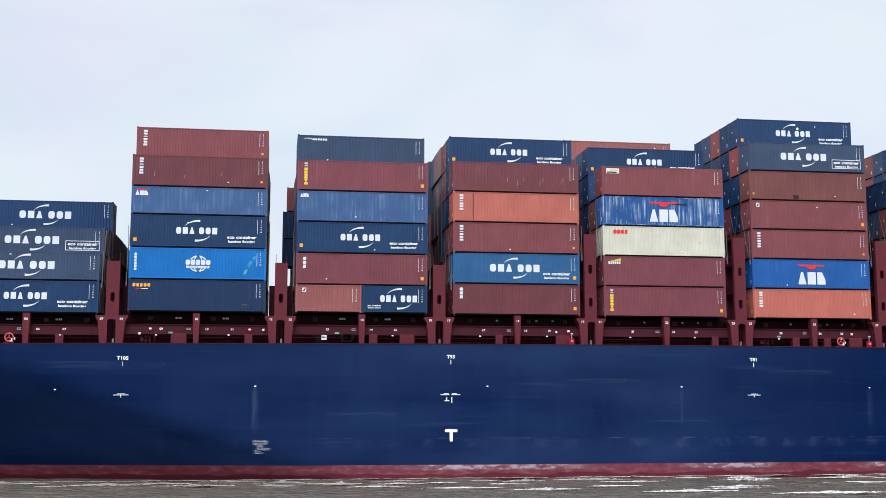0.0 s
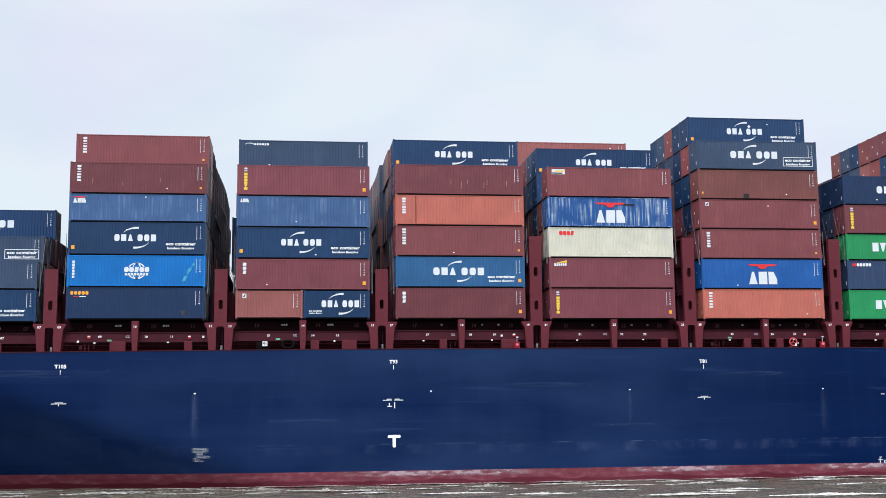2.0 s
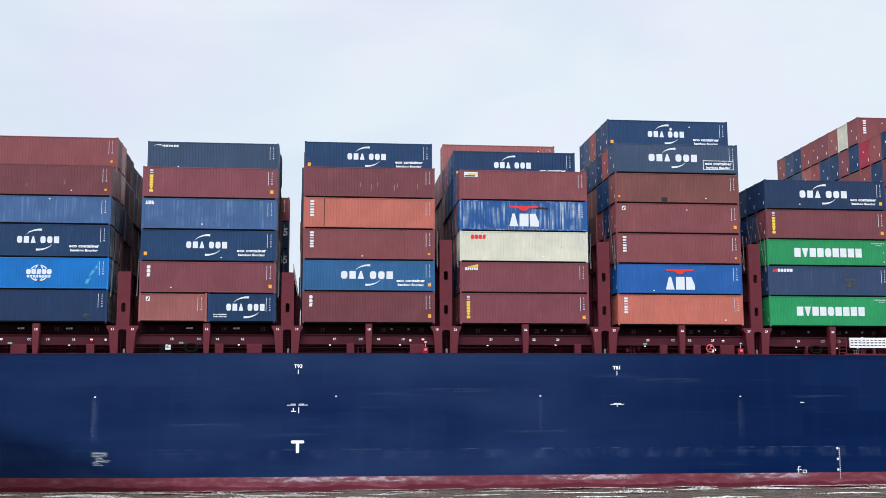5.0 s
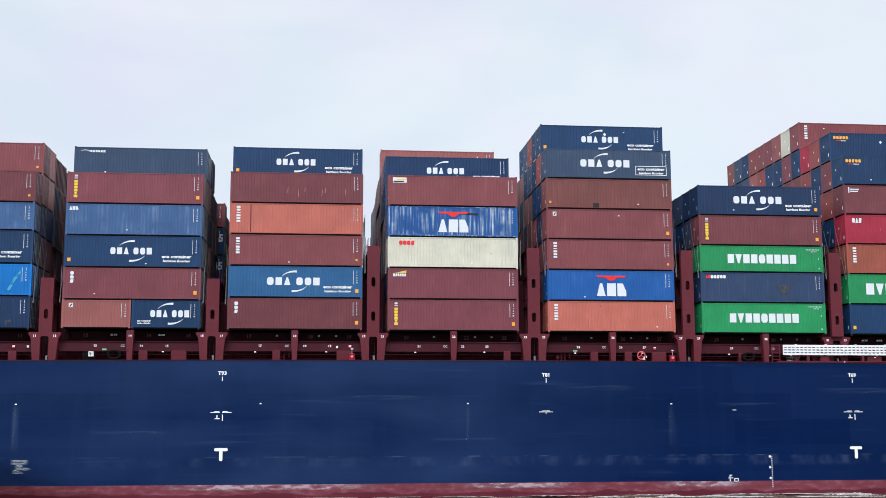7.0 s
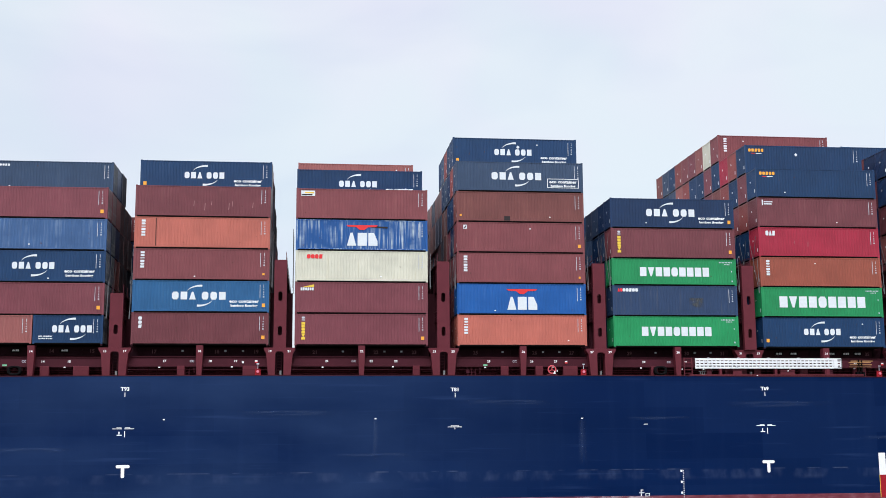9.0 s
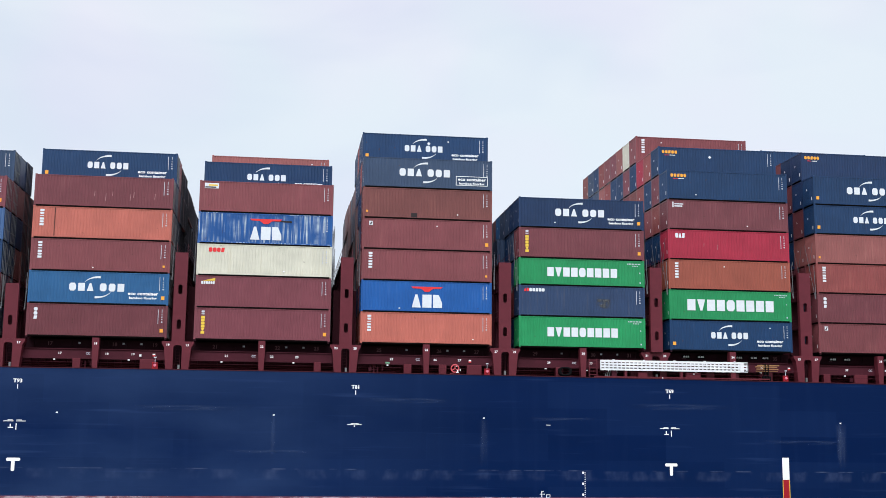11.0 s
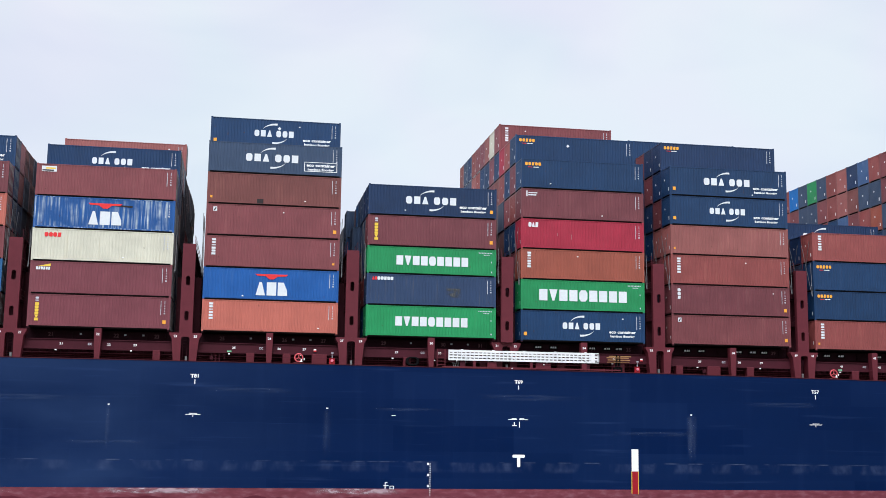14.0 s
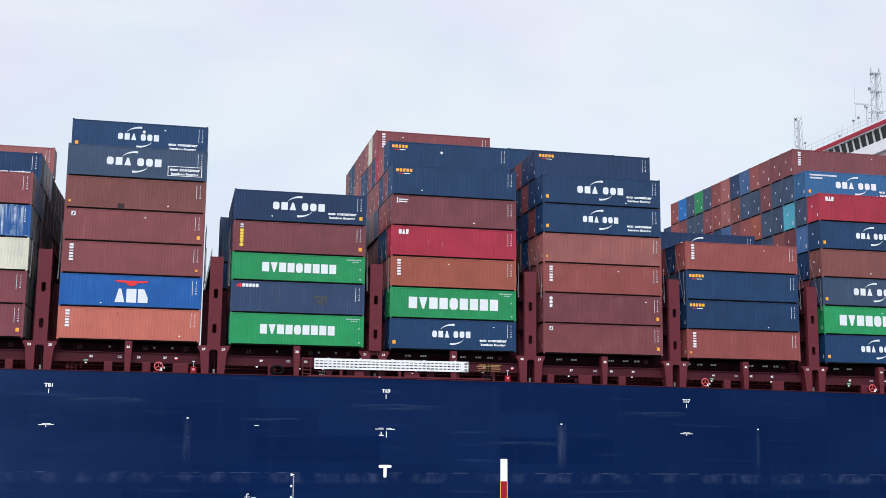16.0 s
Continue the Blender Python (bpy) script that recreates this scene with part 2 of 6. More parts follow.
def hull_paint():
    m = bpy.data.materials.new("hull_navy_paint")
    m.use_nodes = True
    n, l = m.node_tree.nodes, m.node_tree.links
    bsdf = n["Principled BSDF"]
    c = n.new("ShaderNodeTexCoord")

    def noise_at(sx, sy, sz, scale, detail, lo, hi):
        mp = n.new("ShaderNodeMapping")
        mp.inputs["Scale"].default_value = (sx, sy, sz)
        l.new(c.outputs["Object"], mp.inputs[0])
        t = n.new("ShaderNodeTexNoise")
        t.inputs["Scale"].default_value, t.inputs["Detail"].default_value = scale, detail
        l.new(mp.outputs[0], t.inputs["Vector"])
        r = n.new("ShaderNodeMapRange")
        r.inputs["From Min"].default_value, r.inputs["From Max"].default_value = lo, hi
        l.new(t.outputs["Fac"], r.inputs["Value"])
        return t, r

    def mixed(fac, a, b):
        x = n.new("ShaderNodeMix")
        x.data_type = "RGBA"
        if isinstance(fac, float):
            x.inputs["Factor"].default_value = fac
        else:
            l.new(fac, x.inputs["Factor"])
        for side, v in (("A", a), ("B", b)):
            if isinstance(v, tuple):
                x.inputs[side].default_value = v
            else:
                l.new(v, x.inputs[side])
        return x.outputs["Result"]

    def times(a, b):
        x = n.new("ShaderNodeMath")
        x.operation = "MULTIPLY"
        for i, v in enumerate((a, b)):
            if isinstance(v, float):
                x.inputs[i].default_value = v
            else:
                l.new(v, x.inputs[i])
        return x.outputs[0]

    _, broad = noise_at(0.05, 1, 0.16, 1.0, 4, 0.3, 0.7)
    _, scuff = noise_at(0.10, 1, 2.4, 1.0, 5, 0.60, 0.80)
    fine, _ = noise_at(1.0, 1, 1.0, 2.2, 6, 0.3, 0.7)
    col = mixed(broad.outputs[0], srgb(0, 22, 60), srgb(2, 26, 67))
    # plates of slightly unlike tone with thin weld lines, a painted sheen amidships
    lay = n.new("ShaderNodeSeparateXYZ")
    l.new(c.outputs["Object"], lay.inputs[0])
    flat = n.new("ShaderNodeCombineXYZ")
    l.new(lay.outputs["X"], flat.inputs["X"])
    l.new(lay.outputs["Z"], flat.inputs["Y"])
    plates = n.new("ShaderNodeTexBrick")
    plates.inputs["Scale"].default_value = 1.0
    plates.inputs["Brick Width"].default_value, plates.inputs["Row Height"].default_value = 11.4, 2.42
    plates.inputs["Mortar Size"].default_value, plates.inputs["Mortar Smooth"].default_value = 0.02, 0.6
    plates.inputs["Color1"].default_value = plates.inputs["Color2"].default_value = (0, 0, 0, 1)
    plates.inputs["Color2"].default_value = (1, 1, 1, 1)
    plates.inputs["Mortar"].default_value = (1, 1, 1, 1)
    l.new(flat.outputs[0], plates.inputs["Vector"])
    col = mixed(times(plates.outputs["Color"], 0.10), col, srgb(40, 66, 112))
    # paler amidships, less fore and aft: the side's reflected light put into its colour
    sheen = n.new("ShaderNodeMapRange")
    sheen.inputs["From Min"].default_value, sheen.inputs["From Max"].default_value = 58.0, 34.0
    l.new(lay.outputs["X"], sheen.inputs["Value"])
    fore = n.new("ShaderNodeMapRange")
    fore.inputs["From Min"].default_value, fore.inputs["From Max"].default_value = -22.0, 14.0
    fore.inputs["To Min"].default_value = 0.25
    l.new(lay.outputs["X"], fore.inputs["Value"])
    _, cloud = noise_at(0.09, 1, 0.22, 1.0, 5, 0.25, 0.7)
    col = mixed(times(times(sheen.outputs[0], times(cloud.outputs[0], fore.outputs[0])), 0.35), col, srgb(52, 74, 112))
    _, runs = noise_at(0.9, 1, 0.07, 1.0, 4, 0.55, 0.78)
    col = mixed(times(runs.outputs[0], 0.06), col, srgb(48, 70, 112))
    col = mixed(times(times(scuff.outputs[0], fore.outputs[0]), 0.36), col, srgb(48, 70, 112))
    # rubbed band where fenders and quays touch the side
    sepz = n.new("ShaderNodeSeparateXYZ")
    l.new(c.outputs["Object"], sepz.inputs[0])
    lo = n.new("ShaderNodeMapRange")
    lo.inputs["From Min"].default_value, lo.inputs["From Max"].default_value = 2.9, 3.2
    l.new(sepz.outputs["Z"], lo.inputs["Value"])
    hi = n.new("ShaderNodeMapRange")
    hi.inputs["From Min"].default_value, hi.inputs["From Max"].default_value = 3.95, 3.8
    l.new(sepz.outputs["Z"], hi.inputs["Value"])
    _, rub = noise_at(0.5, 1, 0.25, 1.0, 3, 0.46, 0.62)
    _, torn = noise_at(1.3, 1, 1.1, 1.0, 4, 0.28, 0.66)
    aft = n.new("ShaderNodeMapRange")
    aft.inputs["From Min"].default_value, aft.inputs["From Max"].default_value = -14.0, 50.0
    aft.inputs["To Min"].default_value = 0.08
    l.new(lay.outputs["X"], aft.inputs["Value"])
    band = times(times(lo.outputs[0], hi.outputs[0]), times(times(rub.outputs[0], torn.outputs[0]), aft.outputs[0]))
    col = mixed(times(band, 0.26), col, srgb(84, 98, 130))
    # the thin bright scrape along the top of the band
    up = n.new("ShaderNodeMapRange")
    up.inputs["From Min"].default_value, up.inputs["From Max"].default_value = 3.86, 3.90
    l.new(lay.outputs["Z"], up.inputs["Value"])
    down = n.new("ShaderNodeMapRange")
    down.inputs["From Min"].default_value, down.inputs["From Max"].default_value = 3.99, 3.95
    l.new(lay.outputs["Z"], down.inputs["Value"])
    _, dash = noise_at(0.6, 1, 0.1, 1.0, 6, 0.50, 0.66)
    col = mixed(times(times(times(up.outputs[0], down.outputs[0]), times(dash.outputs[0], aft.outputs[0])), 0.22), col, srgb(128, 140, 162))
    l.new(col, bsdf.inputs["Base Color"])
    bsdf.inputs["Roughness"].default_value = 0.34
    bsdf.inputs["Specular IOR Level"].default_value = 0.1
    wav = n.new("ShaderNodeBump")
    wav.inputs["Strength"].default_value, wav.inputs["Distance"].default_value = 0.08, 0.06
    l.new(fine.outputs["Fac"], wav.inputs["Height"])
    l.new(wav.outputs[0], bsdf.inputs["Normal"])
    return m


def boot_paint():
    m = bpy.data.materials.new("boot_top_red_antifouling")
    m.use_nodes = True
    n, l = m.node_tree.nodes, m.node_tree.links
    bsdf = n["Principled BSDF"]
    c = n.new("ShaderNodeTexCoord")
    mp = n.new("ShaderNodeMapping")
    mp.inputs["Scale"].default_value = (0.9, 1, 2.4)
    l.new(c.outputs["Object"], mp.inputs[0])
    t = n.new("ShaderNodeTexNoise")
    t.inputs["Scale"].default_value, t.inputs["Detail"].default_value = 1.0, 7
    l.new(mp.outputs[0], t.inputs["Vector"])
    ramp = n.new("ShaderNodeValToRGB")
    e = ramp.color_ramp.elements
    e[0].position, e[0].color = 0.34, srgb(98, 40, 51)
    e[1].position, e[1].color = 0.78, srgb(132, 88, 97)
    mid = e.new(0.52)
    mid.color = srgb(110, 51, 63)
    l.new(t.outputs["Fac"], ramp.inputs[0])
    # wet foot: darker and glossier, with an uneven upper edge
    sepz = n.new("ShaderNodeSeparateXYZ")
    l.new(c.outputs["Object"], sepz.inputs[0])
    w = n.new("ShaderNodeTexNoise")
    w.inputs["Scale"].default_value, w.inputs["Detail"].default_value = 0.45, 4
    l.new(c.outputs["Object"], w.inputs["Vector"])
    lift = n.new("ShaderNodeMath")
    lift.operation = "MULTIPLY_ADD"
    lift.inputs[1].default_value = -0.9
    l.new(w.outputs["Fac"], lift.inputs[0])
    l.new(sepz.outputs["Z"], lift.inputs[2])
    wet = n.new("ShaderNodeMapRange")
    wet.inputs["From Min"].default_value, wet.inputs["From Max"].default_value = 0.24, 0.17
    l.new(lift.outputs[0], wet.inputs["Value"])
    x = n.new("ShaderNodeMix")
    x.data_type = "RGBA"
    l.new(wet.outputs[0], x.inputs["Factor"])
    l.new(ramp.outputs[0], x.inputs["A"])
    x.inputs["B"].default_value = srgb(84, 22, 38)
    l.new(x.outputs["Result"], bsdf.inputs["Base Color"])
    bsdf.inputs["Roughness"].default_value = 0.5
    bsdf.inputs["Specular IOR Level"].default_value = 0.3
    return m


def water_paint():
    m = bpy.data.materials.new("silty_river_water")
    m.use_nodes = True
    n, l = m.node_tree.nodes, m.node_tree.links
    bsdf = n["Principled BSDF"]
    bsdf.inputs["Base Color"].default_value = srgb(82, 78, 69)
    bsdf.inputs["Roughness"].default_value = 0.16
    bsdf.inputs["IOR"].default_value = 1.33
    c = n.new("ShaderNodeTexCoord")
    mp = n.new("ShaderNodeMapping")
    mp.inputs["Scale"].default_value = (0.6, 1.0, 1.0)
    l.new(c.outputs["Object"], mp.inputs[0])
    a = n.new("ShaderNodeTexNoise")
    a.inputs["Scale"].default_value, a.inputs["Detail"].default_value = 0.9, 8
    l.new(mp.outputs[0], a.inputs["Vector"])
    chop = n.new("ShaderNodeTexNoise")
    chop.inputs["Scale"].default_value, chop.inputs["Detail"].default_value = 3.4, 4
    l.new(mp.outputs[0], chop.inputs["Vector"])
    both_waves = n.new("ShaderNodeMath")
    both_waves.operation = "MULTIPLY_ADD"
    both_waves.inputs[1].default_value = 0.35
    l.new(chop.outputs["Fac"], both_waves.inputs[0])
    l.new(a.outputs["Fac"], both_waves.inputs[2])
    k = n.new("ShaderNodeBump")
    k.inputs["Strength"].default_value, k.inputs["Distance"].default_value = 0.85, 0.6
    l.new(both_waves.outputs[0], k.inputs["Height"])
    l.new(k.outputs[0], bsdf.inputs["Normal"])
    return m


def stain(name, color, strength, sx, sz, edge=0.35):
    """A worn or dirty patch: paint that fades out raggedly towards its edges."""
    m = bpy.data.materials.new(name)
    m.use_nodes = True
    n, l = m.node_tree.nodes, m.node_tree.links
    bsdf, out = n["Principled BSDF"], n["Material Output"]
    bsdf.inputs["Base Color"].default_value = color
    bsdf.inputs["Roughness"].default_value = 0.7
    clear, mix = n.new("ShaderNodeBsdfTransparent"), n.new("ShaderNodeMixShader")
    c, sep = n.new("ShaderNodeTexCoord"), n.new("ShaderNodeSeparateXYZ")
    l.new(c.outputs["Generated"], sep.inputs[0])

    def step(socket, a, b, v0=0.0, v1=1.0):
        r = n.new("ShaderNodeMapRange")
        r.interpolation_type = "SMOOTHSTEP"
        r.inputs["From Min"].default_value, r.inputs["From Max"].default_value = a, b
        r.inputs["To Min"].default_value, r.inputs["To Max"].default_value = v0, v1
        l.new(socket, r.inputs["Value"])
        return r.outputs[0]

    def times(a, b):
        x = n.new("ShaderNodeMath")
        x.operation = "MULTIPLY"
        l.new(a, x.inputs[0])
        l.new(b, x.inputs[1])
        return x.outputs[0]

    mp, t = n.new("ShaderNodeMapping"), n.new("ShaderNodeTexNoise")
    mp.inputs["Scale"].default_value = (sx, 1, sz)
    l.new(c.outputs["Object"], mp.inputs[0])
    t.inputs["Scale"].default_value, t.inputs["Detail"].default_value = 1.0, 6
    l.new(mp.outputs[0], t.inputs["Vector"])
    fade = times(times(step(sep.outputs["X"], 0.0, edge), step(sep.outputs["X"], 1.0, 1.0 - edge)), times(step(sep.outputs["Z"], 0.0, edge), step(sep.outputs["Z"], 1.0, 0.95)))
    l.new(times(fade, step(t.outputs["Fac"], 0.36, 0.64, 0.0, strength)), mix.inputs[0])
    l.new(clear.outputs[0], mix.inputs[1])
    l.new(bsdf.outputs[0], mix.inputs[2])
    l.new(mix.outputs[0], out.inputs["Surface"])
    return m


SALT = stain("salt_streak", srgb(90, 110, 148), 0.2, 3.0, 0.25, 0.45)
FAINT = stain("faint_salt_streak", srgb(90, 110, 148), 0.09, 3.0, 0.25, 0.45)
SCUFF = stain("scuffed_paint", srgb(80, 102, 140), 0.14, 0.25, 5.0, 0.3)
RUBBED = stain("rubbed_paint", srgb(150, 158, 166), 0.95, 0.35, 5.0, 0.25)
CHALK = stain("chalky_antifouling", srgb(196, 172, 182), 0.6, 0.8, 2.5, 0.3)
SMUDGE = stain("smudged_repaint", srgb(74, 76, 76), 0.75, 1.6, 1.6, 0.25)
SCRAPE = stain("bright_scrape", srgb(70, 170, 205), 0.8, 1.5, 1.5, 0.15)
SCRATCH = basic("pale_scratch", srgb(165, 125, 125), 0.6, grain=0.15)
SEAM = basic("dark_weld_seam", srgb(84, 48, 42), 0.6, grain=0.15)
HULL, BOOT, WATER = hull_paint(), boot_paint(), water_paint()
UNSEEN_BANK = basic("unseen_bank_dark_green", (0.035, 0.048, 0.022, 1), 0.9, grain=0.5, size=0.6, gloss=0.1)
FOAM = basic("white_foam", srgb(240, 239, 236), 0.8, grain=0.15, size=6.0)


def stack_paint():
    """Deep rows: each box its own common colour, darkened for the shade in the gaps."""
    m = bpy.data.materials.new("mixed_shaded_container_paints")
    m.use_nodes = True
    n, l = m.node_tree.nodes, m.node_tree.links
    g = n.new("ShaderNodeNewGeometry")
    r = n.new("ShaderNodeValToRGB")
    r.color_ramp.interpolation = "CONSTANT"
    tones = [(92, 50, 53), (28, 44, 72), (104, 57, 55), (46, 58, 78), (86, 46, 50), (118, 75, 73), (30, 41, 64), (94, 58, 55)]
    e = r.color_ramp.elements
    e[0].position, e[0].color = 0.0, srgb(*tones[0])
    e[1].position, e[1].color = 1 / 8, srgb(*tones[1])
    for i in range(2, 8):
        e.new(i / 8).color = srgb(*tones[i])
    l.new(g.outputs["Random Per Island"], r.inputs[0])
    l.new(r.outputs[0], n["Principled BSDF"].inputs["Base Color"])
    n["Principled BSDF"].inputs["Roughness"].default_value = 0.6
    return m


MIXEDSHADE = stack_paint()

# ---- mesh helpers ----


class Geo:
    """Collects boxes, prisms and flat shapes into one mesh."""

    def __init__(self):
        self.v, self.f = [], []

    def add(self, verts, faces):
        k = len(self.v)
        self.v += [tuple(p) for p in verts]
        self.f += [tuple(i + k for i in q) for q in faces]
        return self

    def box(self, x0, y0, z0, x1, y1, z1):
        return self.add([(x0, y0, z0), (x1, y0, z0), (x1, y1, z0), (x0, y1, z0), (x0, y0, z1), (x1, y0, z1), (x1, y1, z1), (x0, y1, z1)],
                        [(0, 3, 2, 1), (4, 5, 6, 7), (0, 1, 5, 4), (1, 2, 6, 5), (2, 3, 7, 6), (3, 0, 4, 7)])

    def soft_box(self, x0, y0, z0, x1, y1, z1, c=0.03):
        """A box with chamfered upright edges and top."""
        ring = [(x0 + c, y0), (x1 - c, y0), (x1, y0 + c), (x1, y1 - c), (x1 - c, y1), (x0 + c, y1), (x0, y1 - c), (x0, y0 + c)]
        cx, cy = (x0 + x1) / 2, (y0 + y1) / 2
        top = [(cx + (x - cx) * (1 - 2 * c / (x1 - x0)), cy + (y - cy) * (1 - 2 * c / (y1 - y0))) for x, y in ring]
        v = [(x, y, z0) for x, y in ring] + [(x, y, z1 - c) for x, y in ring] + [(x, y, z1) for x, y in top]
        f = [tuple(range(7, -1, -1)), tuple(range(16, 24))]
        for k in (0, 8):
            f += [(k + i, k + (i + 1) % 8, k + 8 + (i + 1) % 8, k + 8 + i) for i in range(8)]
        return self.add(v, f)

    def rod(self, a, b, r=0.02, n=6):
        a, b = Vector(a), Vector(b)
        d = (b - a).normalized()
        u = d.orthogonal().normalized()
        w = d.cross(u)
        ring = [u * math.cos(2 * math.pi * i / n) * r + w * math.sin(2 * math.pi * i / n) * r for i in range(n)]
        v = [a + q for q in ring] + [b + q for q in ring]
        f = [(i, (i + 1) % n, n + (i + 1) % n, n + i) for i in range(n)] + [tuple(range(n - 1, -1, -1)), tuple(range(n, 2 * n))]
        return self.add(v, f)

    def rect(self, x0, z0, x1, z1, y=0.0):
        """An upright flat mark that faces -y."""
        return self.add([(x0, y, z0), (x1, y, z0), (x1, y, z1), (x0, y, z1)], [(0, 1, 2, 3)])

    def slab(self, outline, y0, y1):
        """An outline in x, z, pulled from y0 to y1."""
        n = len(outline)
        v = [(x, y0, z) for x, z in outline] + [(x, y1, z) for x, z in outline]
        f = [tuple(range(n)), tuple(range(2 * n - 1, n - 1, -1))] + [((i + 1) % n, i, n + i, n + (i + 1) % n) for i in range(n)]
        return self.add(v, f)

    def swoosh(self, cx, cz, rx, rz, a0, a1, thick, y=0.0, n=12):
        """A tapering arc."""
        v, f = [], []
        for i in range(n + 1):
            u = i / n
            a = radians(a0 + (a1 - a0) * u)
            t = thick * (0.12 + 0.88 * u ** 0.8)
            for s in (-0.5, 0.5):
                v.append((cx + (rx + s * t * 0.4) * math.cos(a), y, cz + (rz + s * t) * math.sin(a)))
        for i in range(n):
            f.append((2 * i, 2 * i + 1, 2 * i + 3, 2 * i + 2))
        return self.add(v, f)

    def mesh(self, name):
        me = bpy.data.meshes.new(name)
        me.from_pydata(self.v, [], self.f)
        me.validate()
        return me


def put(name, me, material, parent=None, at=None, label=""):
    """One mesh object; its material sits on the object, so that meshes can be shared."""
    ob = new(name, me)
    if not me.materials:
        me.materials.append(None)
    ob.material_slots[0].link = "OBJECT"
    ob.material_slots[0].material = material
    if parent is not None:
        ob.parent = parent
    if at is not None:
        ob.matrix_basis = at
    if label:
        ob["label"] = label
    return ob


WORDS = {}


def words(text, height):
    """The mesh of a text that faces -y, its foot in the middle at the origin."""
    if (text, height) not in WORDS:
        cu = bpy.data.curves.new("lettering", "FONT")
        cu.body, cu.size, cu.align_x = text, height * 1.38, "CENTER"
        cu.offset = 0.045 * height
        cu.resolution_u = 2
        ob = bpy.data.objects.new("lettering", cu)
        me = bpy.data.meshes.new_from_object(ob)
        me.transform(pose(0, 0, 0, 90))
        me.materials.clear()
        bpy.data.objects.remove(ob)
        WORDS[text, height] = me
    return WORDS[text, height]


# ---- containers ----
W, HIGH, LOW, L40, L20, L45 = 2.438, 2.94, 2.60, 12.36, 6.14, 13.9
SHAPES = {}


def wavy(g, length, z0, z1, place, pitch=0.278, deep=0.031):
    """A corrugated sheet along one side; place(u, d, z) sets it in space."""
    n = max(2, round(length / pitch))
    p = length / n
    us = []
    for i in range(n):
        u = -length / 2 + i * p
        us += [(u, 0.0), (u + p * 0.27, 0.0), (u + p * 0.5, deep), (u + p * 0.77, deep)]
    us.append((length / 2, 0.0))
    v = [place(u, d, z0) for u, d in us] + [place(u, d, z1) for u, d in us]
    k = len(us)
    return g.add(v, [(i, i + 1, k + i + 1, k + i) for i in range(k - 1)])


def shapes(length, high):
    key = (length, high)
    if key in SHAPES:
        return SHAPES[key]
    x, y, h = length / 2, W / 2, high
    fr = Geo()
    for sx in (-1, 1):
        for sy in (-1, 1):
            a, b = sorted((sx * x, sx * (x - 0.15)))
            c, d = sorted((sy * y, sy * (y - 0.13)))
            fr.box(a, c, 0.0, b, d, h)
    for sy in (-1, 1):
        c, d = sorted((sy * y, sy * (y - 0.06)))
        fr.box(-x + 0.17, c + 0.004, 0.095, x - 0.17, d - 0.004, 0.19)
        fr.box(-x + 0.17, c + 0.004, h - 0.12, x - 0.17, d - 0.004, h - 0.045)
    for sx in (-1, 1):
        a, b = sorted((sx * x, sx * (x - 0.08)))
        fr.box(a + 0.004, -y + 0.13, 0.11, b - 0.004, y - 0.13, 0.17)
        fr.box(a + 0.004, -y + 0.13, h - 0.13, b - 0.004, y - 0.13, h - 0.05)
    under = Geo().box(-x + 0.16, -y + 0.10, 0.0, x - 0.16, y - 0.10, 0.16)
    for k in range(int(length / 0.6)):
        under.box(-x + 0.3 + k * 0.6, -y + 0.065, 0.03, -x + 0.36 + k * 0.6, -y + 0.1, 0.16)
    cast = Geo().soft_box(-0.092, -0.086, 0, 0.092, 0.081, 0.118, 0.012)
    side = wavy(Geo(), length - 0.3, 0.17, h - 0.11, lambda u, d, z: (u, -y + 0.012 + d, z))
    back = wavy(Geo(), length - 0.3, 0.17, h - 0.11, lambda u, d, z: (-u, y - 0.012 - d, z))
    end = wavy(Geo(), W - 0.26, 0.17, h - 0.13, lambda u, d, z: (-x + 0.014 + d, -u, z), 0.24, 0.044)
    roof = wavy(Geo(), length - 0.3, -y + 0.06, y - 0.06, lambda u, d, z: (u, z, h - 0.03 - d * 0.5), 0.42, 0.03)
    leaf = Geo()
    leaf.box(-0.045, -0.53, 0.17, 0.0, 0.53, h - 0.13)
    for z in (0.35, h * 0.36, h * 0.62, h - 0.5):
        leaf.box(0.0, -0.51, z, 0.018, 0.51, z + 0.3)
    rods = Geo()
    rods.rod((0.045, 0, 0.1), (0.045, 0, h - 0.08), 0.024, 6)
    for z in (0.25, h * 0.35, h * 0.65, h - 0.35):
        rods.box(0.0, -0.06, z, 0.06, 0.06, z + 0.08)
    rods.box(0.03, 0, 1.05, 0.06, 0.22, 1.09)
    SHAPES[key] = tuple(g.mesh(n) for g, n in ((fr, "frame"), (cast, "corner_casting"), (side, "side_panel"), (back, "far_side_panel"),
                                               (end, "end_panel"), (roof, "roof_panel"), (leaf, "door"), (rods, "lock_bar"), (under, "underframe")))
    return SHAPES[key]


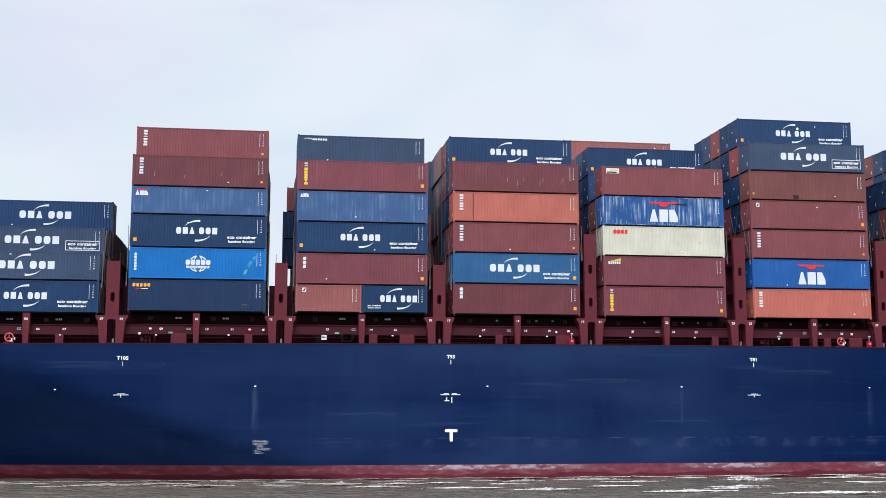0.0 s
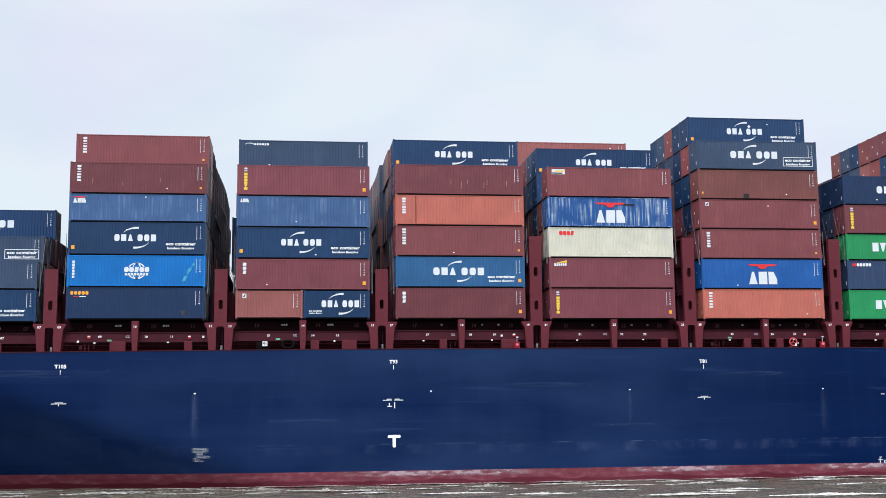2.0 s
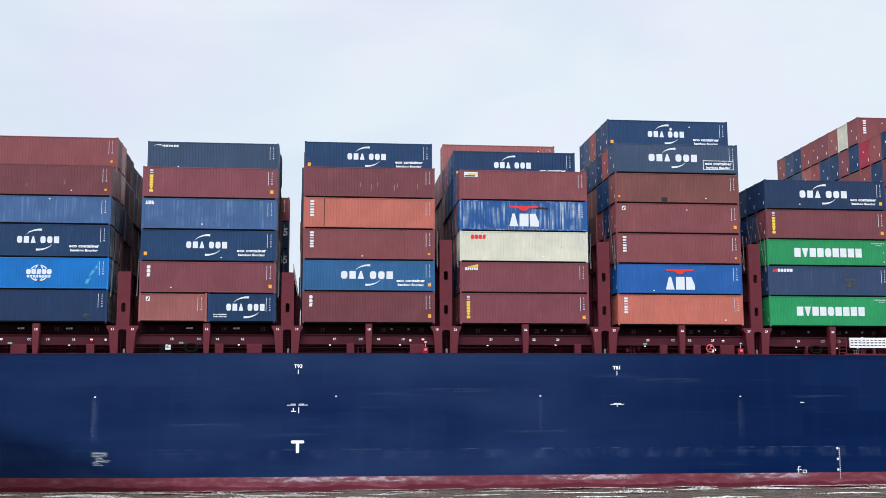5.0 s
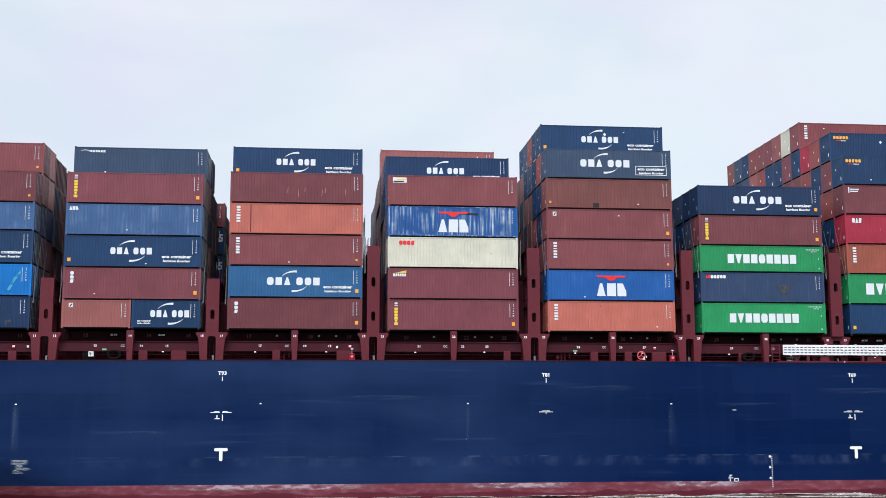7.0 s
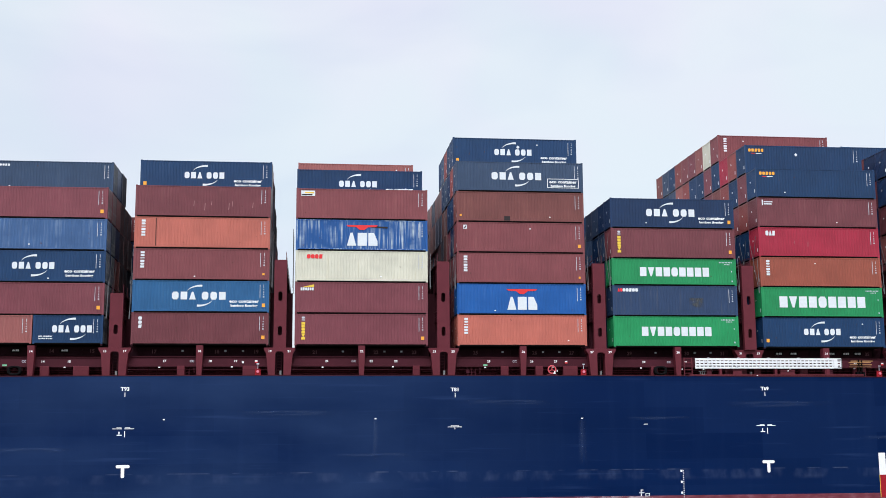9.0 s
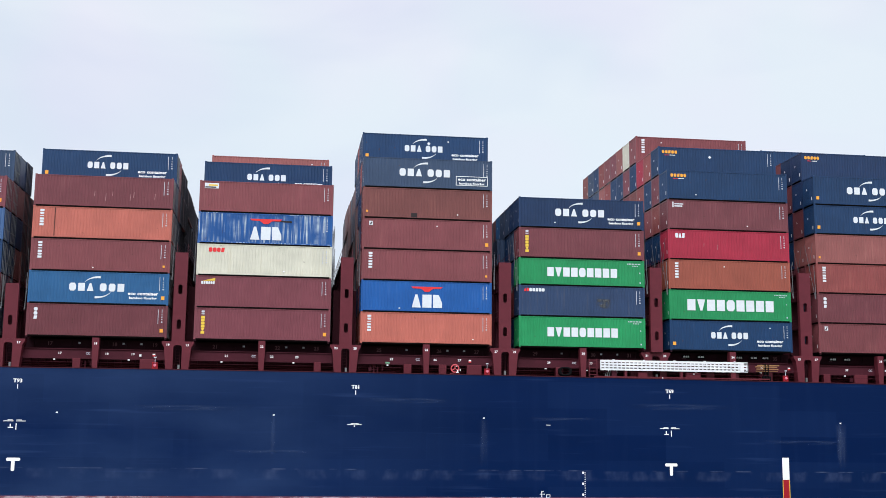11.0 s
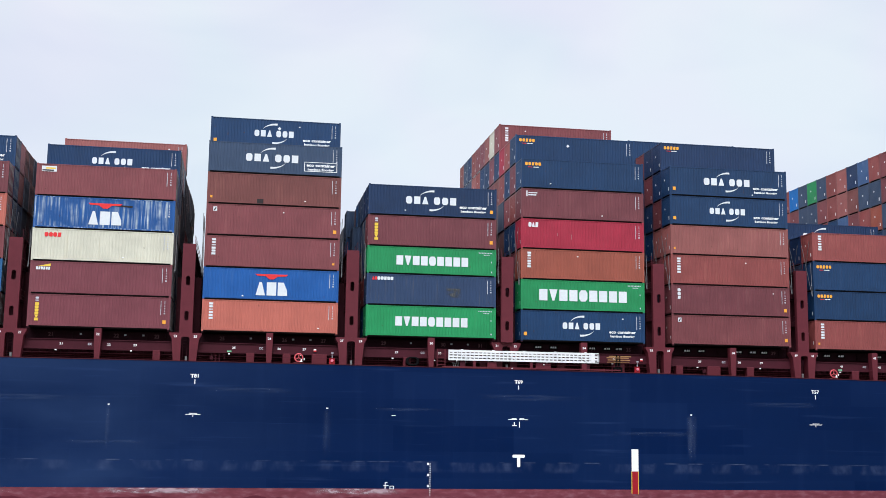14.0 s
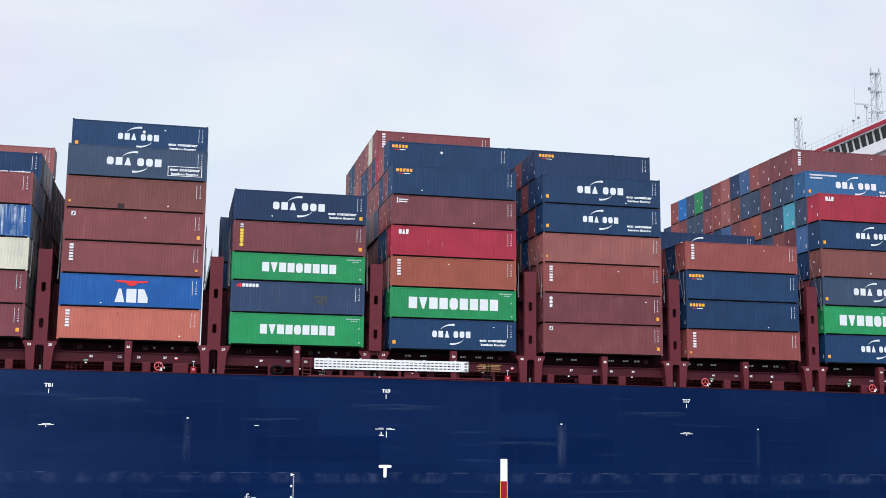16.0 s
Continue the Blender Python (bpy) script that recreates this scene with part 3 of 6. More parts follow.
def shape(g, sort, x0, z0, x1, z1):
    """One plain shape: o cut-cornered block, a wedge, v wedge on its point, d corner wedge, s slanted block, - bar, else a block."""
    w, h = x1 - x0, z1 - z0
    outlines = {"o": [(0.22, 0), (0.78, 0), (1, 0.22), (1, 0.78), (0.78, 1), (0.22, 1), (0, 0.78), (0, 0.22)],
                "a": [(0, 0), (1, 0), (0.62, 1), (0.38, 1)], "v": [(0.38, 0), (0.62, 0), (1, 1), (0, 1)], "d": [(0, 0), (1, 0), (1, 0.38), (0.62, 1), (0, 1)],
                "s": [(0, 0), (0.85, 0), (1, 1), (0.15, 1)], "-": [(0, 0.3), (1, 0.3), (1, 0.75), (0, 0.75)]}
    pts = outlines.get(sort, [(0, 0), (1, 0), (1, 1), (0, 1)])
    g.add([(x0 + u * w, 0.0, z0 + v * h) for u, v in pts], [tuple(range(len(pts)))])


def letters(sorts, x0, x1, z0, z1, fill=0.8, gaps=()):
    """A row of plain shapes in place of a word."""
    g = Geo()
    n = len(sorts)
    p = (x1 - x0) / (n - 1 + fill + len(gaps) * 0.45)
    x = x0
    for i in range(n):
        shape(g, sorts[i], x, z0, x + p * fill, z1)
        x += p * (1.45 if i in gaps else 1.0)
    return g


def column(sorts, x0, x1, z0, z1, fill=0.84):
    """A standing word: plain shapes one above another."""
    g = Geo()
    p = (z1 - z0) / len(sorts)
    for i, sort in enumerate(sorts):
        shape(g, sort, x0, z1 - (i + fill) * p, x1, z1 - i * p)
    return g


MARKS = {}


def marks(kind, length, h):
    """Plain shapes for the line's name on a side: list of (name, mesh, material, label). x from the middle, z from the foot."""
    key = (kind, length, h)
    if key in MARKS:
        return MARKS[key]
    x, m, out = -length / 2, h / 2, []

    def mk(name, g, mat, label):
        out.append((name, g.mesh(name), mat, label))

    if kind in ("liner", "liner_bold", "liner_boxed", "liner_plain", "liner_small"):
        big = kind in ("liner_bold", "liner_boxed", "liner_plain")
        half, tall = (2.42, 0.72) if big else (1.86, 0.62)
        if kind == "liner_small":
            half, tall = 1.74, 0.64
        cx = -0.35 if kind == "liner_boxed" else -0.2 if kind != "liner_small" else 0.35
        g = letters("obaoob", cx - half, cx + half, m - tall / 2 + 0.05, m + tall / 2 + 0.05, 0.76, (2,))
        g.swoosh(cx + 0.15, m + 0.05, 1.4, 0.92, 152, 84, 0.2)
        g.swoosh(cx + 0.0, m + 0.05, 1.4, 0.92, -28, -96, 0.2)
        mk("logo", g, LOGO, "white blocks between two curved strokes")
        if kind == "liner_boxed":
            b = Geo()
            b.rect(2.66, 0.42, 5.74, 0.47).rect(2.66, 1.28, 5.74, 1.33).rect(2.66, 0.47, 2.71, 1.28).rect(5.69, 0.47, 5.74, 1.28)
            mk("label_border", b, WHITE, "white painted border")
    elif kind == "stacked":
        mk("logo", column("bo-bob", x + 0.63, x + 0.99, h - 1.9, h - 0.32, 0.74), LOGO, "white blocks one above another")
    elif kind == "stacked_short":
        mk("logo", column("oos", x + 0.62, x + 0.95, h - 1.5, h - 0.4), LOGO, "three white blocks one above another")
    elif kind == "stacked_yellow":
        mk("logo_start", column("o-", x + 0.64, x + 0.94, h - 0.75, h - 0.3), PALE, "two pale shapes")
        mk("logo", column("booovb", x + 0.62, x + 0.96, h - 2.45, h - 0.8, 0.9), YELLOW, "yellow shapes one above another")
    elif kind == "orange_word":
        mk("logo", letters("oosoo", x + 0.37, x + 1.96, h - 0.7, h - 0.38, 0.8), AMBER, "small orange blocks")
        mk("underline", Geo().rect(x + 0.65, h - 0.9, x + 1.1, h - 0.84), REDMARK, "thin red bar")
        mk("underline", Geo().rect(x + 1.15, h - 0.9, x + 1.75, h - 0.84), WHITE, "thin white bar")
    elif kind == "white_word":
        mk("logo", letters("oosoo", x + 1.0, x + 2.5, h - 0.62, h - 0.3, 0.9), LOGO, "small white blocks")
        mk("logo_start", letters("ao", x + 0.5, x + 0.98, h - 0.62, h - 0.3, 0.9), REDMARK, "small red blocks")
        mk("repair_patch", Geo().rect(1.25, 0.75, 2.9, 1.75), SMUDGE, "dull smudged repaint patch")
    elif kind == "wide_word":
        g = letters("bvbbobbbb", -3.42, 3.45, m - 0.44, m + 0.44, 0.82)
        mk("logo", g, LOGO, "nine white blocks in a row")
    elif kind == "widest_word":
        mk("logo", letters("bvbbobbbb", -4.38, 4.38, m - 0.54, m + 0.55, 0.82), LOGO, "nine large white blocks in a row")
    elif kind == "eagle":
        mk("logo", letters("abd", -1.42, 1.45, 0.45, 1.68, 0.86), LOGO, "three large white blocks")
        wing = Geo()
        wing.slab([(-1.5, 2.42), (1.5, 2.42), (1.3, 2.25), (0.55, 2.22), (0.2, 1.95), (-0.2, 1.95), (-0.55, 2.22), (-1.3, 2.25)], -0.002, 0.0)
        mk("emblem", wing, REDMARK, "red spread emblem")
    elif kind == "small_eagle":
        mk("logo", letters("abd", x + 0.35, x + 1.5, h - 0.88, h - 0.45, 0.92), LOGO, "small white blocks")
        mk("emblem", Geo().rect(x + 0.4, h - 0.4, x + 1.4, h - 0.3), REDMARK, "small red bar")
    elif kind == "tiny_word":
        mk("logo", letters("abd", x + 0.3, x + 1.1, h - 0.64, h - 0.3, 0.9), LOGO, "small white blocks")
    elif kind == "globe":
        g = Geo()
        for a0, a1 in ((32, 148), (212, 328)):
            for rx, wide in ((0.84, 0.1), (0.42, 0.07)):
                k = len(g.v)
                for i in range(13):
                    a = radians(a0 + (a1 - a0) * i / 12)
                    for s in (1.0, 1.0 - wide / rx):
                        g.v.append((rx * s * math.cos(a), 0, m + (0.76 if s == 1.0 else 0.67) * math.sin(a)))
                g.f += [(k + 2 * i, k + 2 * i + 2, k + 2 * i + 3, k + 2 * i + 1) for i in range(12)]
        mk("emblem", g, WHITE, "white globe arcs")
        mk("logo", letters("oosoo", -1.12, 1.12, m - 0.12, m + 0.36, 0.9), LOGO, "white shapes in a row")
        mk("logo_lower", letters("bsbsbobs", -1.05, 1.05, m - 0.42, m - 0.2, 0.86), LOGO, "small white shapes in a row")
        mk("side_word", column("obsobo", x + 0.45, x + 0.68, h - 2.2, h - 0.55), LOGO, "small white shapes one above another")
    elif kind == "red_word":
        mk("logo", letters("ooos", x + 1.05, x + 2.5, h - 0.78, h - 0.38, 0.9), REDMARK, "small red blocks")
    elif kind == "white_pair":
        mk("logo", letters("oas", x + 0.72, x + 1.7, h - 0.85, h - 0.38, 0.9), LOGO, "white blocks")
    elif kind == "plate":
        mk("logo", Geo().rect(x + 0.45, h - 0.75, x + 1.75, h - 0.25), LOGO, "white name plate")
        mk("plate_bar", Geo().rect(x + 0.8, h - 0.52, x + 1.65, h - 0.38, -0.003), YELLOW, "yellow bar")
        mk("plate_mark", Geo().rect(x + 0.5, h - 0.7, x + 1.5, h - 0.58, -0.003), DARKMARK, "dark bar")
    elif kind == "wedge":
        mk("logo", letters("bsosos", x + 0.5, x + 1.72, h - 0.82, h - 0.55, 0.86), LOGO, "small white shapes")
        mk("emblem", Geo().add([(x + 0.62, 0, h - 0.52), (x + 1.75, 0, h - 0.5), (x + 1.75, 0, h - 0.25)], [(0, 1, 2)]), YELLOW, "yellow wedge")
    elif kind == "square":
        mk("logo", Geo().rect(x + 0.62, h - 0.72, x + 0.98, h - 0.32), LOGO, "small white square")
        mk("square_mark", Geo().add([(x + 0.66, -0.003, h - 0.66), (x + 0.8, -0.003, h - 0.66), (x + 0.94, -0.003, h - 0.4), (x + 0.82, -0.003, h - 0.4)], [(0, 1, 2, 3)]), DARKMARK, "dark slanting mark")
    elif kind == "figure":
        mk("logo", Geo().rect(x + 0.5, h - 0.8, x + 0.62, h - 0.25).rect(x + 0.7, h - 0.72, x + 1.5, h - 0.6).rect(x + 0.7, h - 0.5, x + 1.6, h - 0.4), LOGO, "white figure and bars")
    elif kind == "winged":
        g = letters("osoosb", x + 1.45, x + 2.85, h - 0.55, h - 0.34, 0.8)
        g.swoosh(x + 1.0, h - 0.48, 0.42, 0.13, 200, -20, 0.12)
        mk("logo", g, LOGO, "small white emblem and blocks")
    # code and weight columns near the door end
    c = Geo()
    e = length / 2
    if kind not in ("wide_word", "widest_word"):
        for i in range(11):
            c.rect(e - 0.86, h - 0.46 - i * 0.118, e - 0.805, h - 0.36 - i * 0.118)
        for z, w, k in ((0.36, 0.05, 0.28), (0.78, 0.08, 0.08), (1.0, 0.1, 0.1), (1.22, 0.1, 0.09), (1.44, 0.14, 0.11)):
            c.rect(e - 0.5 - w / 2, h - z - k, e - 0.5 + w / 2, h - z)
    else:
        for i in range(9):
            c.rect(e - 1.7 + i * 0.15, h - 0.4, e - 1.6 + i * 0.15, h - 0.3)
        for i in range(4):
            c.rect(e - 1.2 + i * 0.15, h - 0.58, e - 1.1 + i * 0.15, h - 0.5)
        c.rect(e - 0.5, h - 1.3, e - 0.42, h - 1.15).rect(e - 0.5, 0.35, e - 0.38, 0.5)
    mk("code_mark", c, PALE, "columns of small pale bars")
    MARKS[key] = out
    return out


END_MARKS = Geo().add([(0, 0.35, 1.62), (0, 0.35, 1.86), (0, 0.12, 1.72)], [(0, 1, 2)])
END_MARKS.add([(0, -0.72, 0.5), (0, -0.72, 0.85), (0, -0.86, 0.85), (0, -0.86, 0.5)], [(0, 3, 2, 1)])
END_MARKS = END_MARKS.mesh("end_mark")
VENT = Geo().soft_box(-0.07, -0.02, -0.04, 0.07, 0.03, 0.05, 0.01).mesh("vent")
SMALL = Geo().rect(-0.1, 0, 0.1, 0.2).mesh("sticker")
STICKER = Geo().rect(-0.15, 0, 0.15, 0.33).mesh("sticker")
NAMES = {"maroon": "maroon", "dark_maroon": "dark maroon", "plum": "plum-red", "brick": "brick-red", "salmon": "faded salmon-red", "orange": "faded orange",
         "rust": "rusty orange", "brown": "reddish-brown", "navy": "navy-blue", "deep_navy": "dark navy-blue", "slate": "slate-blue", "grey": "grey-blue",
         "mid_blue": "streaked mid-blue", "worn_blue": "worn dull-blue", "signal_blue": "strong blue", "peeling_blue": "peeling blue",
         "bright_blue": "bright sky-blue", "teal": "teal-blue", "turquoise": "turquoise", "green": "bright green", "red": "bright red", "cream": "cream-white"}
SAYS = {"liner": "white blocks and curved strokes", "liner_bold": "bold white blocks and curved strokes", "liner_boxed": "bold white blocks and a boxed label",
        "liner_plain": "bold white blocks and curved strokes", "liner_small": "white blocks and curved strokes", "stacked": "a white standing word",
        "stacked_short": "a short white standing word", "stacked_yellow": "a yellow standing word", "orange_word": "a small orange word",
        "white_word": "a small white word and grey patch", "wide_word": "a wide white word", "widest_word": "a very wide white word",
        "eagle": "white blocks and a red emblem", "small_eagle": "a small white word", "tiny_word": "a tiny white word", "globe": "a white globe emblem",
        "red_word": "a small red word", "white_pair": "a small white word", "plate": "a small white name plate", "square": "a small white square mark",
        "wedge": "a small white word and yellow wedge", "figure": "a small white figure mark", "winged": "a small winged emblem", "": "plain sides"}
THINGS = []


def container(color, kind, x, y, z, length=L40, high=HIGH, detail=2, orange=0, eco=True, where=""):
    """One container, its left front foot at x, y, z. detail 0: ends and roof; 1: all sides; 2: castings too."""
    paint = PAINT[color]
    fr, cast, side, back, end, roof, leaf, rods, under = shapes(length, high)
    feet = "20-foot" if length == L20 else "45-foot" if length > L40 else "40-foot"
    thing = new("shipping_container")
    tagged(thing, f"{NAMES[color]} {feet} container with {SAYS[kind]}{where}", "shipping container", "containers stacked on deck")
    thing.matrix_basis = pose(x + length / 2, y + W / 2, z)
    THINGS.append(thing)
    put("frame", fr, paint, thing)
    put("end_panel", end, paint, thing)
    put("roof_panel", roof, paint, thing)
    put("underframe", under, UNDERSHADE, thing, label="steel underframe darkened as the shadow gap between tiers")
    for s in (-1, 1):
        door = put("door", leaf, paint, thing, pose(length / 2 - 0.03, s * 0.535, 0))
        if detail >= 1:
            for u in (-0.26, 0.25):
                put("lock_bar", rods, STEEL, door, pose(0, u, 0), "galvanised door bar")
    panel = thing
    if detail >= 1:
        panel = put("side_panel", side, paint, thing)
        for name, me, mat, says in marks(kind, length, high):
            tagged(put(name, me, mat, panel, pose(0, -W / 2 + 0.003, 0), says), kind="stuff" if name == "code_mark" else "")
    if detail >= 2:
        for sx in (-1, 1):
            for z2 in (0.0, high - 0.118):
                put("corner_casting", cast, paint, thing, pose(sx * (length / 2 - 0.087), -W / 2 + 0.078, z2))
        if kind in ("liner", "liner_bold", "liner_boxed") and eco and length == L40:
            tagged(put("lettering", words("eco container", 0.29), WHITE, panel, pose(4.2 if kind == "liner_boxed" else 3.9, -W / 2 + 0.002, 0.9) @ Matrix.Diagonal((1.2, 1, 1, 1)), "white lettering"), kind="stuff")
            tagged(put("lettering", words("bamboo flooring", 0.22), WHITE, panel, pose(4.2 if kind == "liner_boxed" else 3.9, -W / 2 + 0.002, 0.53) @ Matrix.Diagonal((1.2, 1, 1, 1)), "white lettering"), kind="stuff")
    if kind == "liner_small":
        tagged(put("lettering", words("eco container", 0.16), WHITE, panel, pose(-1.95, -W / 2 + 0.002, 0.62), "white lettering"), kind="stuff")
        tagged(put("lettering", words("bamboo flooring", 0.13), WHITE, panel, pose(-1.95, -W / 2 + 0.002, 0.42), "white lettering"), kind="stuff")
    if detail >= 2 and length == L40:
        r = random.Random(int(x * 31 + z * 17))
        for _ in range(r.choice((0, 0, 1, 1))):
            put("vent", VENT, WHITE, panel, pose(r.uniform(-3.5, 4.5), -W / 2 + 0.002, r.choice((0.35, 0.5, 2.3))), "tiny white vent cover")
    tagged(put("end_mark", END_MARKS, WHITE, thing, pose(-length / 2 + 0.008, 0, 0), "small white marks"), kind="stuff")
    if orange:
        u = {1: -length / 2 + 0.45, 2: length / 2 - 0.5, 3: length / 2 - 0.55, 4: -length / 2 + 0.4}[orange]
        put("sticker", STICKER if orange < 3 else SMALL, AMBER, panel, pose(u, -W / 2 + 0.001, 0.5), "amber sticker")
    return thing


GAP, ROW = 0.022, 2.5
XB = [-29.8, -14.85, 0.29, 15.12, 29.86, 45.02, 60.0, 74.8, 89.92, 104.88, 120.05]


def sag(x):
    """The laden hull bends: its ends lie lower than its middle."""
    return -7.5e-5 * (x - 35) ** 2


def deck_z(x):
    return 12.68 + sag(x)


LIFT = {1: 0.13, 2: 0.13, 3: 0.05, 7: 0.04, 8: 0.17, 9: 0.17, 10: 0.28}


def base_z(bay):
    return 15.47 + sag(XB[bay] + L40 / 2) + LIFT.get(bay, 0.0)


# colour, mark, height, sticker (1 at the front end, 2 at the door end, 3 and 4 small ones there), from the deck up, outermost row
OUTER = [
    [("navy", "liner", HIGH, 0), ("slate", "liner_plain", LOW, 0)],
    [("deep_navy", "orange_word", HIGH, 0), ("bright_blue", "globe", HIGH, 0), ("navy", "liner", HIGH + 0.1, 1), ("mid_blue", "small_eagle", LOW, 0), ("dark_maroon", "stacked", HIGH, 3)],
    [None, ("plum", "stacked_short", HIGH, 2), ("navy", "liner", HIGH, 1), ("mid_blue", "tiny_word", HIGH, 0), ("plum", "stacked_yellow", HIGH, 2)],
    [("dark_maroon", "stacked_short", HIGH, 2), ("teal", "liner_bold", HIGH, 2), ("maroon", "stacked", HIGH, 3), ("orange", "stacked", HIGH, 0), ("dark_maroon", "", HIGH, 0)],
    [("plum", "stacked_yellow", HIGH, 2), ("plum", "wedge", HIGH, 0), ("cream", "red_word", HIGH, 0), ("peeling_blue", "eagle", HIGH, 0), ("maroon", "plate", HIGH, 0)],
    [("orange", "stacked", HIGH, 0), ("signal_blue", "eagle", HIGH, 0), ("maroon", "stacked", HIGH, 3), ("maroon", "square", HIGH, 2), ("brown", "", HIGH, 4), ("slate", "liner_boxed", HIGH, 0)],
    [("green", "wide_word", HIGH, 0), ("worn_blue", "white_word", HIGH, 0), ("green", "wide_word", LOW, 0), ("dark_maroon", "stacked_yellow", HIGH, 2), ("deep_navy", "liner_bold", HIGH, 2)],
    [("navy", "liner", HIGH, 1), ("green", "widest_word", HIGH, 0), ("rust", "stacked", HIGH, 0), ("red", "white_pair", HIGH, 0), ("dark_maroon", "figure", HIGH, 0), ("navy", "orange_word", HIGH, 0)],
    [("maroon", "square", HIGH, 2), ("dark_maroon", "stacked_short", HIGH, 2), ("brick", "stacked", HIGH, 0), ("salmon", "", HIGH, 4), ("navy", "liner", HIGH, 1), ("navy", "liner_bold", HIGH, 1)],
    [("brick", "stacked", HIGH, 4), ("navy", "orange_word", HIGH, 0), ("navy", "orange_word", HIGH, 0), ("brick", "stacked", HIGH, 0)],
    [("navy", "liner", HIGH, 1), ("green", "widest_word", HIGH, 0), ("slate", "liner_plain", HIGH, 1), ("brown", "", HIGH, 0), ("navy", "liner", HIGH, 1), ("red", "white_pair", HIGH, 0)],
]
# tiers in each row from the outer side inwards
TIERS = [
    [2, 3, 3, 4, 3, 3, 3, 3, 3, 3, 3, 3, 3, 3, 3, 3],
    [5, 6, 6, 6, 6, 6, 6, 6, 6, 6, 6, 6, 6, 6, 6, 6],
    [5, 6, 6, 6, 5, 5, 5, 5, 5, 5, 5, 5, 5, 5, 5, 5],
    [5, 6, 6, 6, 6, 6, 6, 6, 6, 6, 6, 6, 6, 6, 6, 6],
    [5, 5, 6, 6, 6, 6, 7, 6, 6, 6, 6, 6, 6, 6, 6, 6],
    [6, 7, 7, 7, 7, 7, 6, 6, 6, 6, 6, 6, 6, 6, 6, 6],
    [5, 5, 5, 5, 5, 5, 5, 5, 5, 5, 5, 5, 5, 5, 5, 5],
    [6, 7, 7, 7, 8, 8, 8, 8, 8, 8, 8, 8, 8, 7, 7, 7],
    [6, 7, 7, 7, 7, 8, 7, 7, 7, 7, 7, 7, 7, 7, 7, 7],
    [4, 4, 4, 5, 5, 5, 5, 5, 5, 5, 5, 5, 5, 5, 5, 5],
    [6, 7, 8, 8, 8, 8, 8, 8, 8, 8, 8, 8, 8, 8, 8, 7],
]
# tops that show above the outer rows: (bay, row, tier) -> colour, mark, sticker
SHOWN = {
    (0, 1, 2): ("slate", "liner_boxed", 0), (0, 3, 3): ("navy", "liner_plain", 0), (1, 1, 5): ("maroon", "stacked", 3), (2, 1, 5): ("grey", "winged", 0), (3, 1, 5): ("navy", "liner", 1),
    (4, 2, 5): ("navy", "liner", 1), (4, 6, 6): ("salmon", "", 0), (5, 1, 6): ("navy", "liner", 1), (7, 1, 6): ("navy", "orange_word", 0),
    (7, 4, 7): ("maroon", "stacked", 0), (8, 1, 6): ("deep_navy", "orange_word", 0), (8, 5, 7): ("navy", "", 0), (9, 3, 4): ("deep_navy", "liner_plain", 0),
    (10, 1, 6): ("teal", "liner_bold", 1), (10, 2, 7): ("maroon", "stacked", 0),
}
# front ends that show over the lower neighbours: (bay, tier) -> first row, colours inwards
ENDS = {
    (7, 7): (4, ["maroon", "cream", "salmon", "plum", "maroon", "brick", "navy", "slate", "brown"]),
    (7, 6): (1, ["navy", "brick", "red", "navy", "plum", "navy", "navy", "brick", "salmon", "slate", "navy", "maroon"]),
    (7, 5): (0, ["navy", "plum", "navy", "brick", "brown", "maroon", "navy", "brick"]),
    (10, 7): (2, ["maroon", "dark_maroon", "maroon", "brick", "mid_blue", "deep_navy", "salmon", "brick", "slate", "green", "slate", "bright_blue", "brick", "maroon"]),
    (10, 6): (1, ["teal", "slate", "slate", "dark_maroon", "slate", "slate", "brown", "salmon", "brick", "maroon", "slate", "slate", "maroon", "brick", "navy"]),
    (10, 5): (0, ["red", "slate", "turquoise", "slate", "slate", "rust", "brick", "maroon", "mid_blue", "navy", "brick", "slate", "maroon", "navy"]),
    (10, 4): (0, ["navy", "mid_blue", "dark_maroon", "brown", "slate", "navy", "brick", "slate"]),
    # bay 8: darker paints picked to carry the shade behind bay 7's stack
    (8, 6): (1, ["deep_navy", "deep_navy", "dark_maroon", "deep_navy", "slate", "maroon"]),
    (8, 5): (0, ["deep_navy", "deep_navy", "dark_maroon", "deep_navy", "brick", "navy"]),
    (8, 4): (0, ["deep_navy", "dark_maroon", "deep_navy", "deep_navy", "navy"]),
    (5, 6): (1, ["navy", "navy", "brick", "slate", "navy", "deep_navy"]),
    (5, 5): (0, ["slate", "brick", "deep_navy", "slate", "navy"]),
    (6, 4): (0, ["deep_navy", "deep_navy", "slate", "slate", "teal"]),
    (4, 4): (0, ["maroon", "mid_blue", "deep_navy", "slate"]),
    (4, 5): (2, ["navy", "slate", "plum", "slate"]),
}
